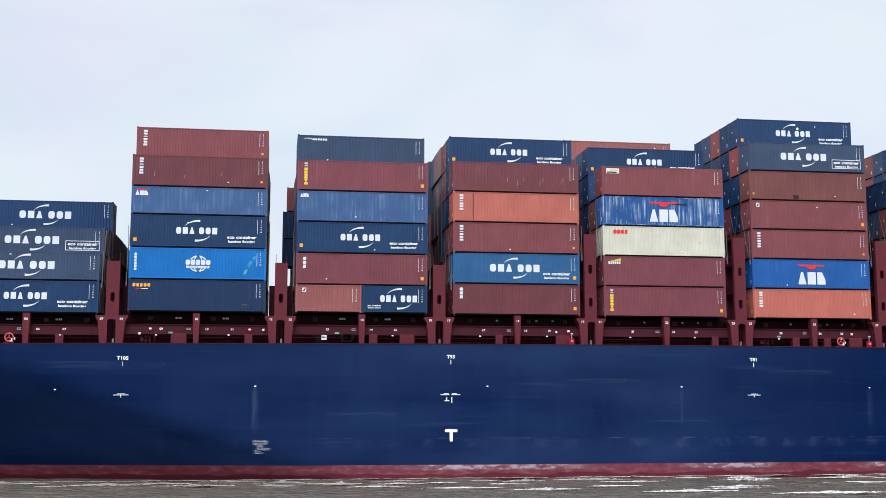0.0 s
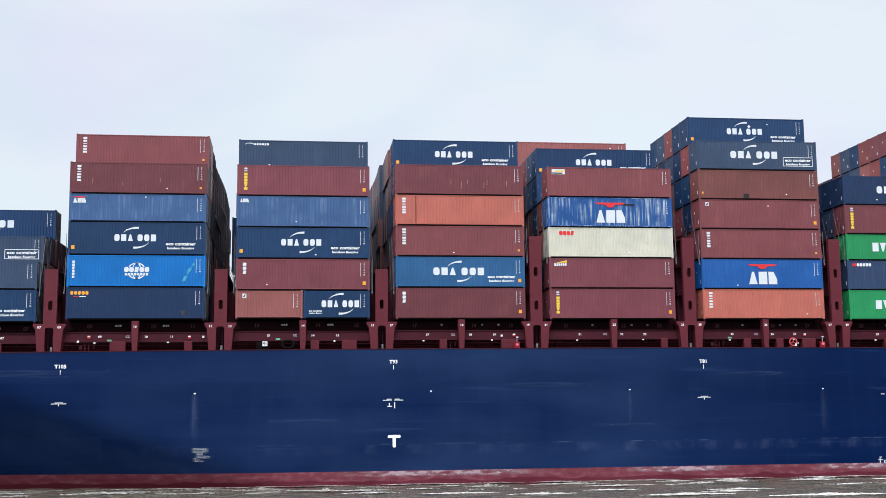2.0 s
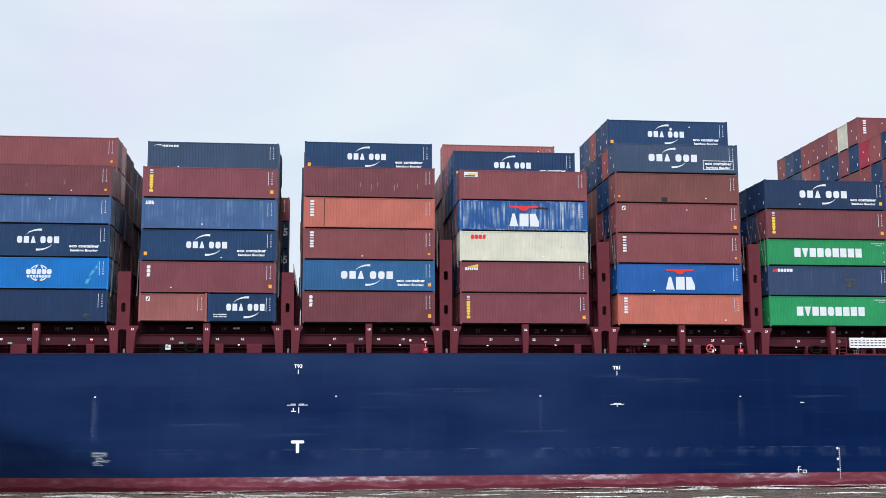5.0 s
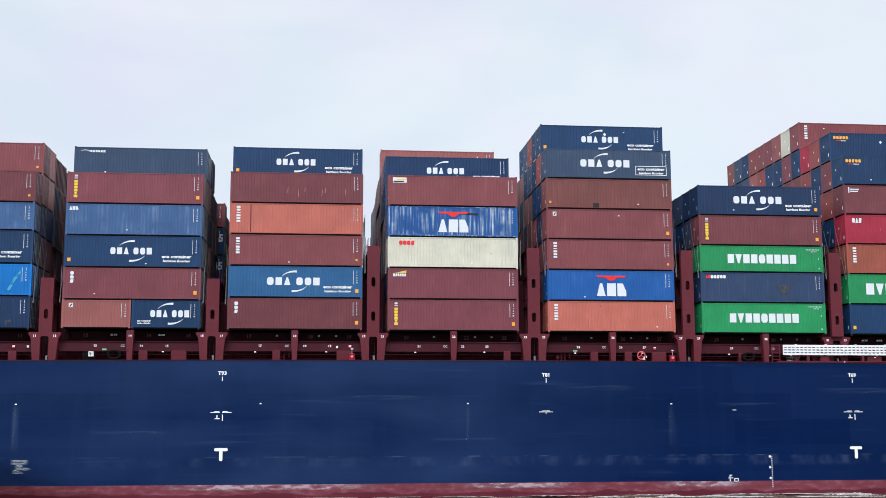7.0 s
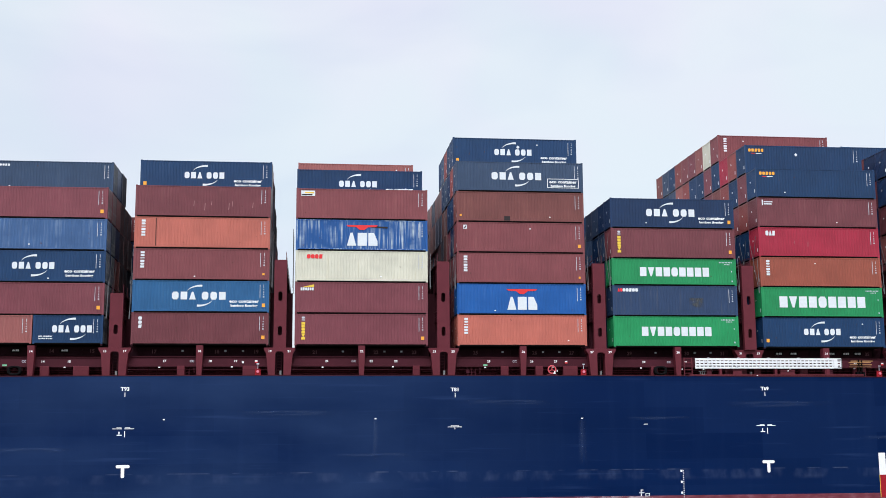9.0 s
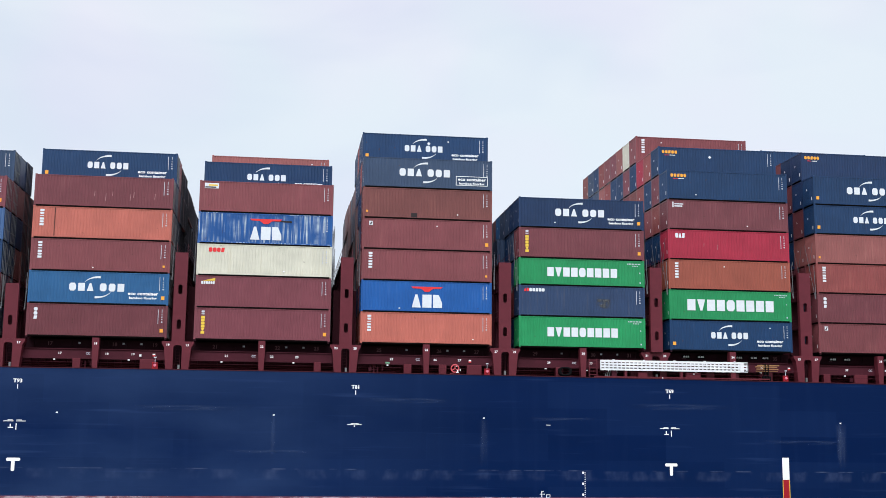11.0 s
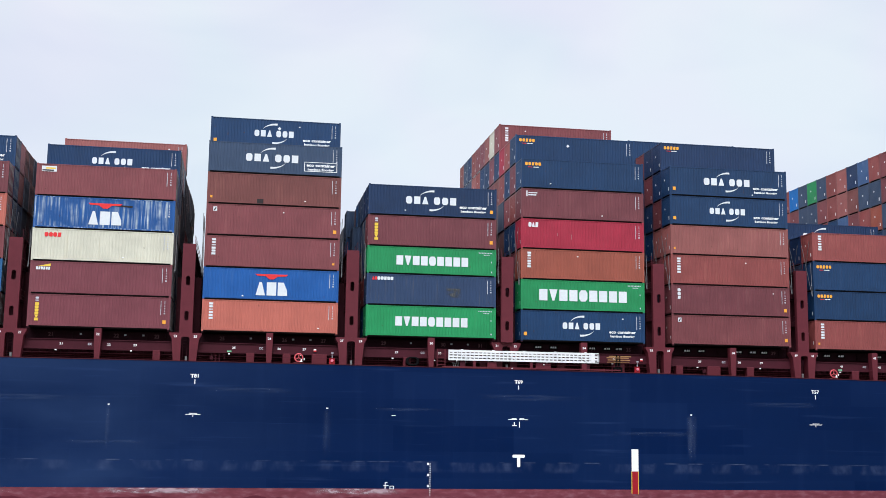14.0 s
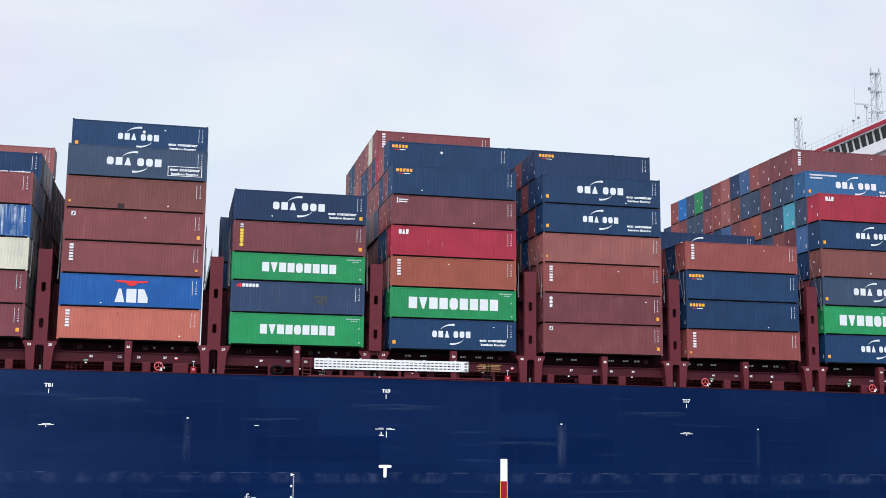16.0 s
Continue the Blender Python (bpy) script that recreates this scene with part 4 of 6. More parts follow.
# dents, seams and scratches: (bay, tier) -> outlines
SCARS = {
    (1, 1): [("scrape", [(4.0, 0.35), (4.25, 0.3), (4.75, 1.35), (5.35, 2.2), (5.2, 2.35), (4.5, 1.5)], SCRAPE, "pale dented scrape")],
    (3, 3): [("panel_seam", [(-4.28, 0.2), (-4.2, 0.2), (-4.2, 2.8), (-4.28, 2.8)], SEAM, "dark welded seam")],
    (3, 4): [("scratch", [(u, v), (u + 0.05, v), (u + 0.09, v + k), (u + 0.05, v + k)], SCRATCH, "short pale scratch") for u, v, k in ((-0.9, 1.0, 0.5), (0.1, 0.6, 0.7), (0.7, 1.1, 0.4), (2.3, 0.7, 0.6), (2.6, 1.0, 0.5), (4.5, 0.9, 0.5))],
    (1, 4): [("scratch", [(u, v), (u + 0.04, v), (u + 0.1, v + k), (u + 0.06, v + k)], SCRATCH, "short pale scratch") for u, v, k in ((-4.2, 0.9, 0.6), (-1.5, 0.8, 0.3), (1.9, 1.1, 0.4))],
    (7, 3): [("scratch", [(u, v), (u + 0.04, v), (u + 0.07, v + k), (u + 0.03, v + k)], SCRATCH, "short pale scratch") for u, v, k in ((-1.2, 1.0, 0.5), (-2.6, 1.3, 0.3))],
    (4, 3): [("emblem_rest", [(0.6, 2.32), (2.4, 2.3), (2.4, 2.12), (0.9, 2.2)], DARKMARK, "black rest of a worn emblem")],
    (1, 0): [("repaint_patch", [(4.0, 0.3), (4.9, 0.3), (4.9, 0.75), (4.0, 0.75)], SMUDGE, "dull smudged repaint patch")],
}
COMMON = ["maroon", "navy", "dark_maroon", "slate", "brick", "deep_navy", "plum", "salmon", "navy", "brown", "deep_navy"]
RNG = random.Random(11)
deep, deep_bars, deep_posts = Geo(), Geo(), Geo()
# stacks of longer containers that jut out past their neighbours from the third tier up: (bay, row) -> colours
LONG = {(2, 6): ("deep_navy", "deep_navy", "maroon"), (6, 3): ("deep_navy", "slate", "deep_navy"), (6, 6): ("deep_navy", "navy", "slate")}
JUT = {(2, 6, 2): (-1.2, 14.3), (2, 6, 3): (-1.2, 14.3), (2, 6, 4): (-0.8, L45)}


def plain_box(x, y, z, length, high):
    """A container of the deep rows, not quite in line with its neighbours."""
    x += 0.11 * math.sin(y * 7.3 + z * 0.9 + x)
    deep.box(x, y, z, x + length, y + W, z + high)
    if x < 50:
        for u in (0.35, 0.9, 1.5, 2.05):
            deep_bars.box(x + length + 0.005, y + u, z + 0.1, x + length + 0.05, y + u + 0.05, z + high - 0.1)
    for u in (0.0, W - 0.1):
        deep_posts.box(x - 0.02, y + u, z, x, y + u + 0.1, z + high)
        deep_posts.box(x + length, y + u, z, x + length + 0.02, y + u + 0.1, z + high)


for bay, outer in enumerate(OUTER):
    x0 = XB[bay]
    for row, tiers in enumerate(TIERS[bay]):
        z = base_z(bay)
        for tier in range(tiers):
            y = 0.3 + row * ROW
            spec = None
            if row == 0:
                spec = outer[tier]
                if spec is None:
                    container("salmon", "square", x0, y, z, L20, LOW, 2, where=", on deck")
                    container("navy", "liner_small", x0 + L40 - L20, y, z, L20, LOW, 2, where=", on deck")
                    z += LOW + GAP
                    continue
                color, kind, high, sticker = spec
                container(color, kind, x0, y, z, L40, high, 2, sticker, eco=not (bay == 0 and tier == 1), where=", on deck" if tier == 0 else "")
                if (bay, tier) == (5, 4):
                    put("repair_patch", Geo().rect(-0.3, 0.12, 0.28, 0.55).mesh("repair_patch"), DARKMARK, THINGS[-1], pose(-1.3, -W / 2 + 0.002, 0), "dark repair patch")
                if (bay, tier) in SCARS:
                    for name, pts, mat, says in SCARS[bay, tier]:
                        put(name, Geo().slab(pts, -0.002, 0.0).mesh(name), mat, THINGS[-1], pose(0, -W / 2 + 0.005, 0), says)
                z += high + GAP
                continue
            high = outer[tier][2] if bay == 6 and tier < len(outer) else LOW if (bay, tier) in ((0, 1), (0, 2)) and (row < 2 or tier == 2) else HIGH
            if ((bay, tier) == (2, 0) and row < 6) or (bay, row, tier) == (2, 6, 4) or (bay == 8 and row >= 5 and tier < 1) or (bay == 9 and row >= 3 and tier < 2) or (bay == 1 and tier < (2 if row >= 5 else 1 if row >= 3 else 0)):
                high = LOW
            key = (bay, row, tier)
            first, ends = ENDS.get((bay, tier), (0, ()))
            if key in SHOWN:
                color, kind, sticker = SHOWN[key]
                container(color, kind, x0 - (0.7 if key == (9, 3, 4) else 0.0), y, z, L40, high, 2, sticker)
                if key in ((7, 1, 6), (5, 1, 6)):
                    u, v, k = (-0.8, 2.0, 0.17) if key[0] == 7 else (0.3, 2.05, 0.18)
                    put("diamond_mark", Geo().add([(u - k, 0, v), (u, 0, v - k), (u + k, 0, v), (u, 0, v + k)], [(0, 1, 2, 3)]).mesh("diamond_mark"), LOGO, THINGS[-1], pose(0, -W / 2 - 0.001, 0), "small white diamond")
                if key == (10, 1, 6):
                    for k, w in enumerate((3.2, 1.5)):
                        put("label_bar", Geo().rect(0, 0, w, 0.17).mesh("label_bar"), PALE, THINGS[-1], pose(-L40 / 2 + 0.5, -W / 2 + 0.002, high - 0.55 - k * 0.32), "pale line of small print")
            elif 0 <= row - first < len(ends):
                container(ends[row - first], "", x0, y, z, L40, high, 0)
            elif (bay, row) in LONG and tier >= 2:
                color = LONG[bay, row][(tier - 2) % 3]
                jut, long = JUT.get((bay, row, tier), (-0.76, L45))
                t = container(color, "", x0 + jut, y, z, long, high, 1, where=", jutting out")
                if color == "deep_navy" and bay == 2:
                    put("lettering", words("45", 0.8), PALE, t, pose(long / 2 - 0.6, -W / 2 + 0.002, 1.45), "pale number")
            elif row <= 2:
                container(RNG.choice(COMMON), "", x0, y, z, L40, high, 1 if row == 1 else 0)
            else:
                plain_box(x0 - (0.45 if bay == 3 and row > 5 else 0.0), y, z, L40, high)
            z += high + GAP
far_stack = put("container_stack", deep.mesh("container_stack"), MIXEDSHADE)
tagged(far_stack, "closely stacked maroon and navy containers filling the inner rows", "shipping containers", kind="stuff")
THINGS.append(far_stack)
tagged(put("door_bar", deep_bars.mesh("door_bar"), BARSHADE, far_stack, label="grey door bars, darkened as in the shade between bays"), kind="stuff")
tagged(put("corner_post", deep_posts.mesh("corner_post"), POSTGREY, far_stack), kind="stuff")

# ---- the ship ----
X_BOW, X_STERN, BEAM = -88.0, 190.0, 40.3
ship = tagged(new("container_ship"), "large laden container ship with navy-blue hull and maroon fittings", "ship")
ship.matrix_basis = pose(0, 0, 0)
THINGS.append(ship)


def inset(x, z):
    """How far the side curves in: flat amidships, drawn in towards the bow, most near the water."""
    edge = 2.0 - (z - 2.0) * 2.93
    s = max(0.0, edge - x)
    flare = 0.2 * (s - 3.2 * (1 - math.exp(-s / 3.2)))
    bow = max(0.0, -48.0 - x)
    return min(BEAM / 2 - 0.05, flare + 0.0135 * bow * bow)


def hull_strip(levels, name, material):
    g = Geo()
    xs = [X_BOW + (X_STERN - X_BOW) * i / 278 for i in range(279)]
    for side in (0, 1):
        k = len(g.v)
        for x in xs:
            for lv in levels:
                z = lv if lv < 12 else deck_z(x)
                d = inset(x, z)
                g.v.append((x, d if side == 0 else BEAM - d, z))
        n = len(levels)
        for i in range(len(xs) - 1):
            for j in range(n - 1):
                q = (k + i * n + j, k + (i + 1) * n + j, k + (i + 1) * n + j + 1, k + i * n + j + 1)
                g.f.append(q if side == 0 else q[::-1])
    # transom
    k = len(g.v)
    for lv in levels:
        z = lv if lv < 12 else deck_z(X_STERN)
        g.v += [(X_STERN, 0.0, z), (X_STERN, BEAM, z)]
    for j in range(len(levels) - 1):
        g.f.append((k + 2 * j, k + 2 * j + 1, k + 2 * j + 3, k + 2 * j + 2))
    me = g.mesh(name)
    me.polygons.foreach_set("use_smooth", [True] * len(me.polygons))
    return put(name, me, material, ship)


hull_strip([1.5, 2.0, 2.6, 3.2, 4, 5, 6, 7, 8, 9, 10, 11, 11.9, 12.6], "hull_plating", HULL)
hull_strip([-2.0, -0.5, 0.3, 0.9, 1.5], "boot_top", BOOT)
g = Geo()
for x in range(-84, 190, 4):
    a, b = inset(x, 12.6), inset(x + 4, 12.6)
    g.add([(x, a, deck_z(x) - 0.05), (x + 4, b, deck_z(x + 4) - 0.05), (x + 4, BEAM - b, deck_z(x + 4) - 0.05), (x, BEAM - a, deck_z(x) - 0.05)], [(0, 1, 2, 3)])
put("main_deck", g.mesh("main_deck"), DECKSHADE, ship)
g = Geo()
for x in range(-60, 188, 4):
    a, b = inset(x, 12.6), inset(x + 4, 12.6)
    g.add([(x, a - 0.03, deck_z(x) - 0.02), (x + 4, b - 0.03, deck_z(x + 4) - 0.02), (x + 4, b - 0.03, deck_z(x + 4) + 0.05), (x, a - 0.03, deck_z(x) + 0.05),
           (x, a + 0.12, deck_z(x) + 0.05), (x + 4, b + 0.12, deck_z(x + 4) + 0.05)], [(0, 1, 2, 3), (3, 2, 5, 4)])
put("deck_edge", g.mesh("deck_edge"), DECKSHADE, ship, label="thin maroon deck edge bar")


PORTAL = Geo()
for side in (-1, 1):
    PORTAL.slab([(side * a, b) for a, b in ((1.42, 2.55), (1.42, 2.36), (1.2, 2.0), (1.02, 0.0), (0.38, 0.0), (0.38, 1.98), (0.33, 2.12), (0.2, 2.2), (0.0, 2.2), (0.0, 2.55))][::-side], 0.0, 0.9)
PORTAL = PORTAL.mesh("portal_bracket")
PEDESTAL = Geo().slab([(-0.22, 0.0), (0.22, 0.0), (0.30, 1.9), (0.31, 2.75), (-0.31, 2.75), (-0.30, 1.9)], 0.0, 0.7).mesh("pedestal")


def post_mesh(h):
    """A plate tower with two oval openings a tier."""
    g = Geo()
    w = 0.58
    holes = [1.55, 4.75] if h > 6 else [1.65]
    z = 0.0
    spans = []
    for c in holes:
        spans.append((z, c - 0.45))
        z = c + 0.45
    spans.append((z, h))
    for a, b in spans:
        g.box(-w, 0.0, a, w, 0.5, b)
    for c in holes:
        for s in (-1, 1):
            pts = [(s * w, c - 0.45), (s * w, c + 0.45), (0.0, c + 0.45), (0.0, c + 0.44)] + [(s * 0.19 * math.cos(t), c + (0.25 if t > 0 else -0.25) + 0.19 * math.sin(t)) for t in [math.pi / 2 - i * math.pi / 10 for i in range(11)]] + [(0.0, c - 0.44), (0.0, c - 0.45)]
            g.slab(pts if s < 0 else pts[::-1], 0.0, 0.5)
    return g.mesh("post")


POST2, POST3 = post_mesh(4.95), post_mesh(8.15)
CROSS = Geo().box(-0.72, 2.2, -0.05, 0.72, 38.0, 2.45).mesh("cross_deck")
PLATE2, PLATE3 = (Geo().box(-1.1, 3.2, -0.1, 1.1, 3.3, k).mesh("bridge_plate") for k in (3.1, 5.4))
FLOOR = Geo().box(-0.5, 0.5, 0.0, 0.5, 39.0, 0.1).mesh("lashing_platform")
UPRIGHT2, UPRIGHT3 = (Geo().box(-0.45, -0.1, 0.0, 0.45, 0.1, k).mesh("upright") for k in (4.8, 8.0))
LAMP = Geo().soft_box(-0.1, 0, 0, 0.1, 0.2, 0.38, 0.02).mesh("passage_lamp")
LADDER = Geo()
for s in (-0.2, 0.2):
    LADDER.box(s - 0.03, 0.0, 0.0, s + 0.03, 0.05, 2.1)
for i in range(7):
    LADDER.box(-0.2, 0.01, 0.2 + i * 0.28, 0.2, 0.04, 0.23 + i * 0.28)
LADDER = LADDER.mesh("ladder")
for gap in range(0, 12):
    x = XB[gap] - 1.34 if gap < 11 else XB[10] + L40 + 1.34
    z = deck_z(x)
    y = 0.62 if gap == 7 else 0.1
    portal = put("portal_bracket", PORTAL, DECKRED, ship, pose(x, y, z))
    tall = gap >= 4
    bridge = put("lashing_bridge_post", POST3 if tall else POST2, DECKRED, ship, pose(x, 0.22, z + 2.56), "maroon tower plate with oval openings")
    h = 8.15 if tall else 4.95
    levels = [2.6, 5.4, 8.0] if tall else [2.6, 4.8]
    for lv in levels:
        put("lashing_platform", FLOOR, DECKSHADE, bridge, pose(0, 0, lv))
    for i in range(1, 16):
        put("upright", UPRIGHT3 if tall else UPRIGHT2, DECKSHADE, bridge, pose(0, 0.1 + i * ROW, 0))
    rail = Geo()
    for lv in ([3.6, 6.4, 9.0] if tall else [3.6, 5.8]):
        for s in (-0.48, 0.48):
            rail.rod((s, 0.6, lv), (s, 39.0, lv), 0.02, 4)
            rail.rod((s, 0.6, lv - 0.5), (s, 39.0, lv - 0.5), 0.015, 4)
            for k in range(0, 17):
                rail.rod((s, 0.6 + k * 2.4, lv - 1.0), (s, 0.6 + k * 2.4, lv), 0.02, 4)
    put("guard_rail", rail.mesh("guard_rail"), DECKRED, bridge)
    put("bridge_plate", PLATE3 if tall else PLATE2, DECKSHADE, bridge)
    put("cross_deck", CROSS, HATCHSHADE, ship, pose(x, 0, z))
    put("ladder", LADDER, DECKSHADE, ship, pose(x - 0.05, 0.95, z))
    put("passage_lamp", LAMP, STEEL, ship, pose(x + 0.1, 0.7, z + 0.1), "small pale fixture")
    for s, n in ((-0.73, 4 * gap + 3), (0.73, 4 * gap + 5)):
        if 0 <= n - 3:
            put("bay_number", words(f"{n:02d}", 0.2), WHITE, portal, pose(s * 1.2, -0.006, 2.13) @ Matrix.Diagonal((1.15, 1, 1, 1)), "white painted bay number")

# lashing rods at the ends of the lower tiers
LASH = [Geo().rod(a, b, r, 5).mesh("lashing_rod") for a, b, r in (((0, 0, 0), (0, 2.0, 5.6), 0.024), ((0, 2.2, 0), (0, 0.3, 5.6), 0.024), ((0.05, 0.05, 0), (0.05, 0.25, 3.4), 0.03),
                                                                    ((0, 2.4, 0), (0, 4.6, 5.6), 0.024), ((0, 4.7, 0), (0, 2.8, 5.6), 0.024))]
for bay in range(11):
    for x, lift in ((XB[bay] - 0.22, 5.6 if bay >= 4 else 2.6), (XB[bay] + L40 + 0.22, 5.6 if bay >= 3 else 2.6)):
        for me in LASH:
            put("lashing_rod", me, ROD, ship, pose(x, 0.25, base_z(bay) + lift - 0.3), "thin grey lashing rod")

# hatch coamings, hatch covers, girder with numbers, boxes and pipes along the side passage
FOOT = Geo().box(0, 0, 0, 0.18, 0.18, 0.15).mesh("container_foot")
BOX = Geo().soft_box(-0.5, 0, 0, 0.5, 0.6, 1.0, 0.03).mesh("deck_box")
RIB = Geo().box(-0.03, 0, 0, 0.03, 0.28, 0.9).mesh("stay")
BULB = Geo().soft_box(-0.09, 0, 0, 0.09, 0.12, 0.11, 0.02).mesh("deck_light")
TAG = Geo().box(-0.42, 0.0, -0.17, 0.42, 0.02, 0.17).mesh("hatch_label")
PRINT = Geo().rect(-0.3, -0.07, -0.06, 0.05).rect(-0.22, 0.05, -0.12, 0.1).rect(0.0, -0.08, 0.11, 0.1).rect(0.15, -0.08, 0.3, 0.1).mesh("print")
PLATE = Geo().rect(-0.2, -0.07, 0.2, 0.07).mesh("sign")
DOT = Geo().rect(-0.1, -0.1, 0.1, 0.06).mesh("sign")
FAIR = Geo()
for i in range(20):
    a = 2 * math.pi * i / 20
    ca, sa = math.copysign(abs(math.cos(a)) ** 0.7, math.cos(a)), math.copysign(abs(math.sin(a)) ** 0.7, math.sin(a))
    FAIR.v += [(0.62 * k * ca, y, 0.42 * k * sa) for k, y in ((1, 0.5), (1, 0.06), (0.9, 0.0), (0.7, 0.0), (0.6, 0.06), (0.6, 0.5))]
    FAIR.f += [(i * 6 + k, (i + 1) % 20 * 6 + k, (i + 1) % 20 * 6 + k + 1, i * 6 + k + 1) for k in range(5)]
FAIR = FAIR.mesh("fairlead")
BOXES = {0: ((2.1, 1.3), (9.0, 0.75)), 1: ((4.6, 1.43), (10.9, 0.73)), 2: ((7.3, 0.8), (10.5, 1.4)), 3: ((4.5, 0.7), (10.75, 1.4)), 4: ((11.3, 0.66),),
         5: ((4.5, 0.73), (7.8, 0.73), (10.8, 1.4)), 6: ((4.0, 0.7), (11.3, 0.7)), 7: ((4.1, 0.8), (9.8, 1.2)), 8: ((0.87, 0.7), (4.4, 1.37), (8.2, 0.73)), 9: ((4.4, 0.76), (10.0, 1.3)), 10: ((4.6, 0.8), (8.8, 1.3))}
for bay in range(11):
    x, zd, zb = XB[bay], deck_z(XB[bay] + 6), base_z(bay)
    n = 4 * bay + 5
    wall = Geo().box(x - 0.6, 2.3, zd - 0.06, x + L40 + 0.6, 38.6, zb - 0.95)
    put("hatch_coaming", wall.mesh("hatch_coaming"), DECKSHADE, ship)
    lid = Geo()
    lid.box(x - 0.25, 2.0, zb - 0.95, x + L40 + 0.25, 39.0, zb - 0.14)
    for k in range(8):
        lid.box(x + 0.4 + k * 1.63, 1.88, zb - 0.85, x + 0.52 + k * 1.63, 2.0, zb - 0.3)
    cover = put("hatch_cover", lid.mesh("hatch_cover"), HATCHSHADE, ship)
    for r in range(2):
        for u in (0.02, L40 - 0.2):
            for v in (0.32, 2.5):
                put("container_foot", FOOT, HATCHSHADE, ship, pose(x + u, v + r * ROW, zb - 0.15))
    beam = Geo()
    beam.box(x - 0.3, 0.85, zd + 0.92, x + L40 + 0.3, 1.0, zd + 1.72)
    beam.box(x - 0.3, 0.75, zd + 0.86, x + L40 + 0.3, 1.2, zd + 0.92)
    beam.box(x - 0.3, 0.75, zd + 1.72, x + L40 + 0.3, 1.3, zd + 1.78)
    girder = put("side_girder", beam.mesh("side_girder"), DECKSHADE, ship)
    stand = put("pedestal", PEDESTAL, DECKRED, ship, pose(x + L40 / 2, 0.1, zd))
    put("bay_number", words(f"{n + 1:02d}", 0.2), WHITE, stand, pose(0, -0.006, 2.13) @ Matrix.Diagonal((1.15, 1, 1, 1)), "white painted bay number")
    for u, k in ((3.0, n), (7.1, n + 1), (9.4, n + 2)):
        put("bay_number", words(f"{k:02d}", 0.2), WHITE, girder, pose(x + u, 0.84, zd + 1.27) @ Matrix.Diagonal((1.15, 1, 1, 1)), "white painted bay number")
    for u, k in ((1.9, n), (7.6, n + 1), (11.2, n + 2)):
        put("bay_number", words(f"{k:02d}", 0.34), basic("grey_number_paint", srgb(104, 70, 76), 0.6) if (bay, k) == (0, 5) else bpy.data.materials["grey_number_paint"], cover, pose(x + u, 1.86, zb - 0.7), "faded grey bay number")
    for u in {0: (4.4, 8.7), 1: (4.45, 8.75), 2: (4.45, 8.75), 7: (2.1, 3.6, 7.5, 9.0, 10.2), 8: (2.1, 3.6, 7.5, 9.0, 10.2), 9: (0.7, 2.0, 3.5, 7.6, 9.2, 10.4), 10: (2.1, 3.6, 7.5, 9.0)}.get(bay, (4.5, 8.4, 10.0)):
        if bay in (0, 1, 2, 7, 8, 9, 10):
            tag = put("hatch_label", TAG, BLACK, cover, pose(x + u, 1.84, zb - 0.5), "black plate with small white print")
            put("print", PRINT, WHITE, tag, pose(0, -0.003, 0), "small white print")
        else:
            put("hatch_label", DOT, PALE, cover, pose(x + u, 1.85, zb - 0.45), "small pale label")
    put("lane_mark", words("CC", 0.2), PALE, girder, pose(x + L40 / 2 - 0.72, 0.84, zd + 1.27), "pale painted letters")
    for u, w in BOXES[bay]:
        put("deck_box", BOX, DECKRED, ship, pose(x + u, 0.7, zd - 0.05) @ Matrix.Diagonal((w, 1, 0.98, 1)))
    for k in range(20):
        put("stay", RIB, DECKSHADE, ship, pose(x + 0.3 + k * 0.61, 2.0, zd))
    put("deck_light", BULB, ALU, ship, pose(x + 2.6, 0.42, zd + 0.72), "small white lamp")
    put("deck_light", BULB, ALU, ship, pose(x + 9.1, 0.42, zd + 0.76), "small white lamp")
    if bay in (0, 1, 2, 5, 9, 10):
        put("sign", PLATE, SIGN, ship, pose(x + (3.9 if bay in (1, 2) else 2.6), 0.43, zd + 1.0), "small green and white sign")
    pipe = Geo()
    for zz, yy in ((0.25, 1.9), (0.42, 1.9), (0.6, 1.95)):
        pipe.rod((x - 1.0, yy, zd + zz), (x + L40 + 1.0, yy, zd + zz), 0.05, 6)
    put("pipe", pipe.mesh("pipe"), DECKRED, ship)
    rail = Geo()
    for zz in (0.55, 1.0):
        rail.rod((x - 0.4, 0.12, zd + zz), (x + L40 + 0.4, 0.12, zd + zz), 0.016, 4)
    put("guard_wire", rail.mesh("guard_wire"), DECKSHADE, ship)
for x in (5.12, 64.43):
    put("fairlead", FAIR, BLACK, ship, pose(x, 0.05, deck_z(x) + 0.52), "dark oval mooring fairlead")

SQUARE = Geo().box(-0.12, 0, -0.12, 0.12, 0.02, 0.12).mesh("sign")
HALF = Geo().rect(-0.12, -0.12, 0.12, 0.0, -0.004).mesh("sign_band")
for x, z in ((-12.8, 1.35), (-3.85, 1.28), (26.4, 1.3), (55.4, 1.3), (86.9, 1.3)):
    board = put("sign", SQUARE, WHITE, ship, pose(x, 0.7, deck_z(x) + z), "small white and red sign")
    put("sign_band", HALF, REDMARK, board, label="red half")
for x, z in ((-2.6, 1.3), (25.2, 1.25), (-13.75, 0.95)):
    put("sign", SQUARE, ALU, ship, pose(x, 0.7, deck_z(x) + z) @ Matrix.Diagonal((0.8, 1, 0.8, 1)), "small white sign")
VALVE = Geo()
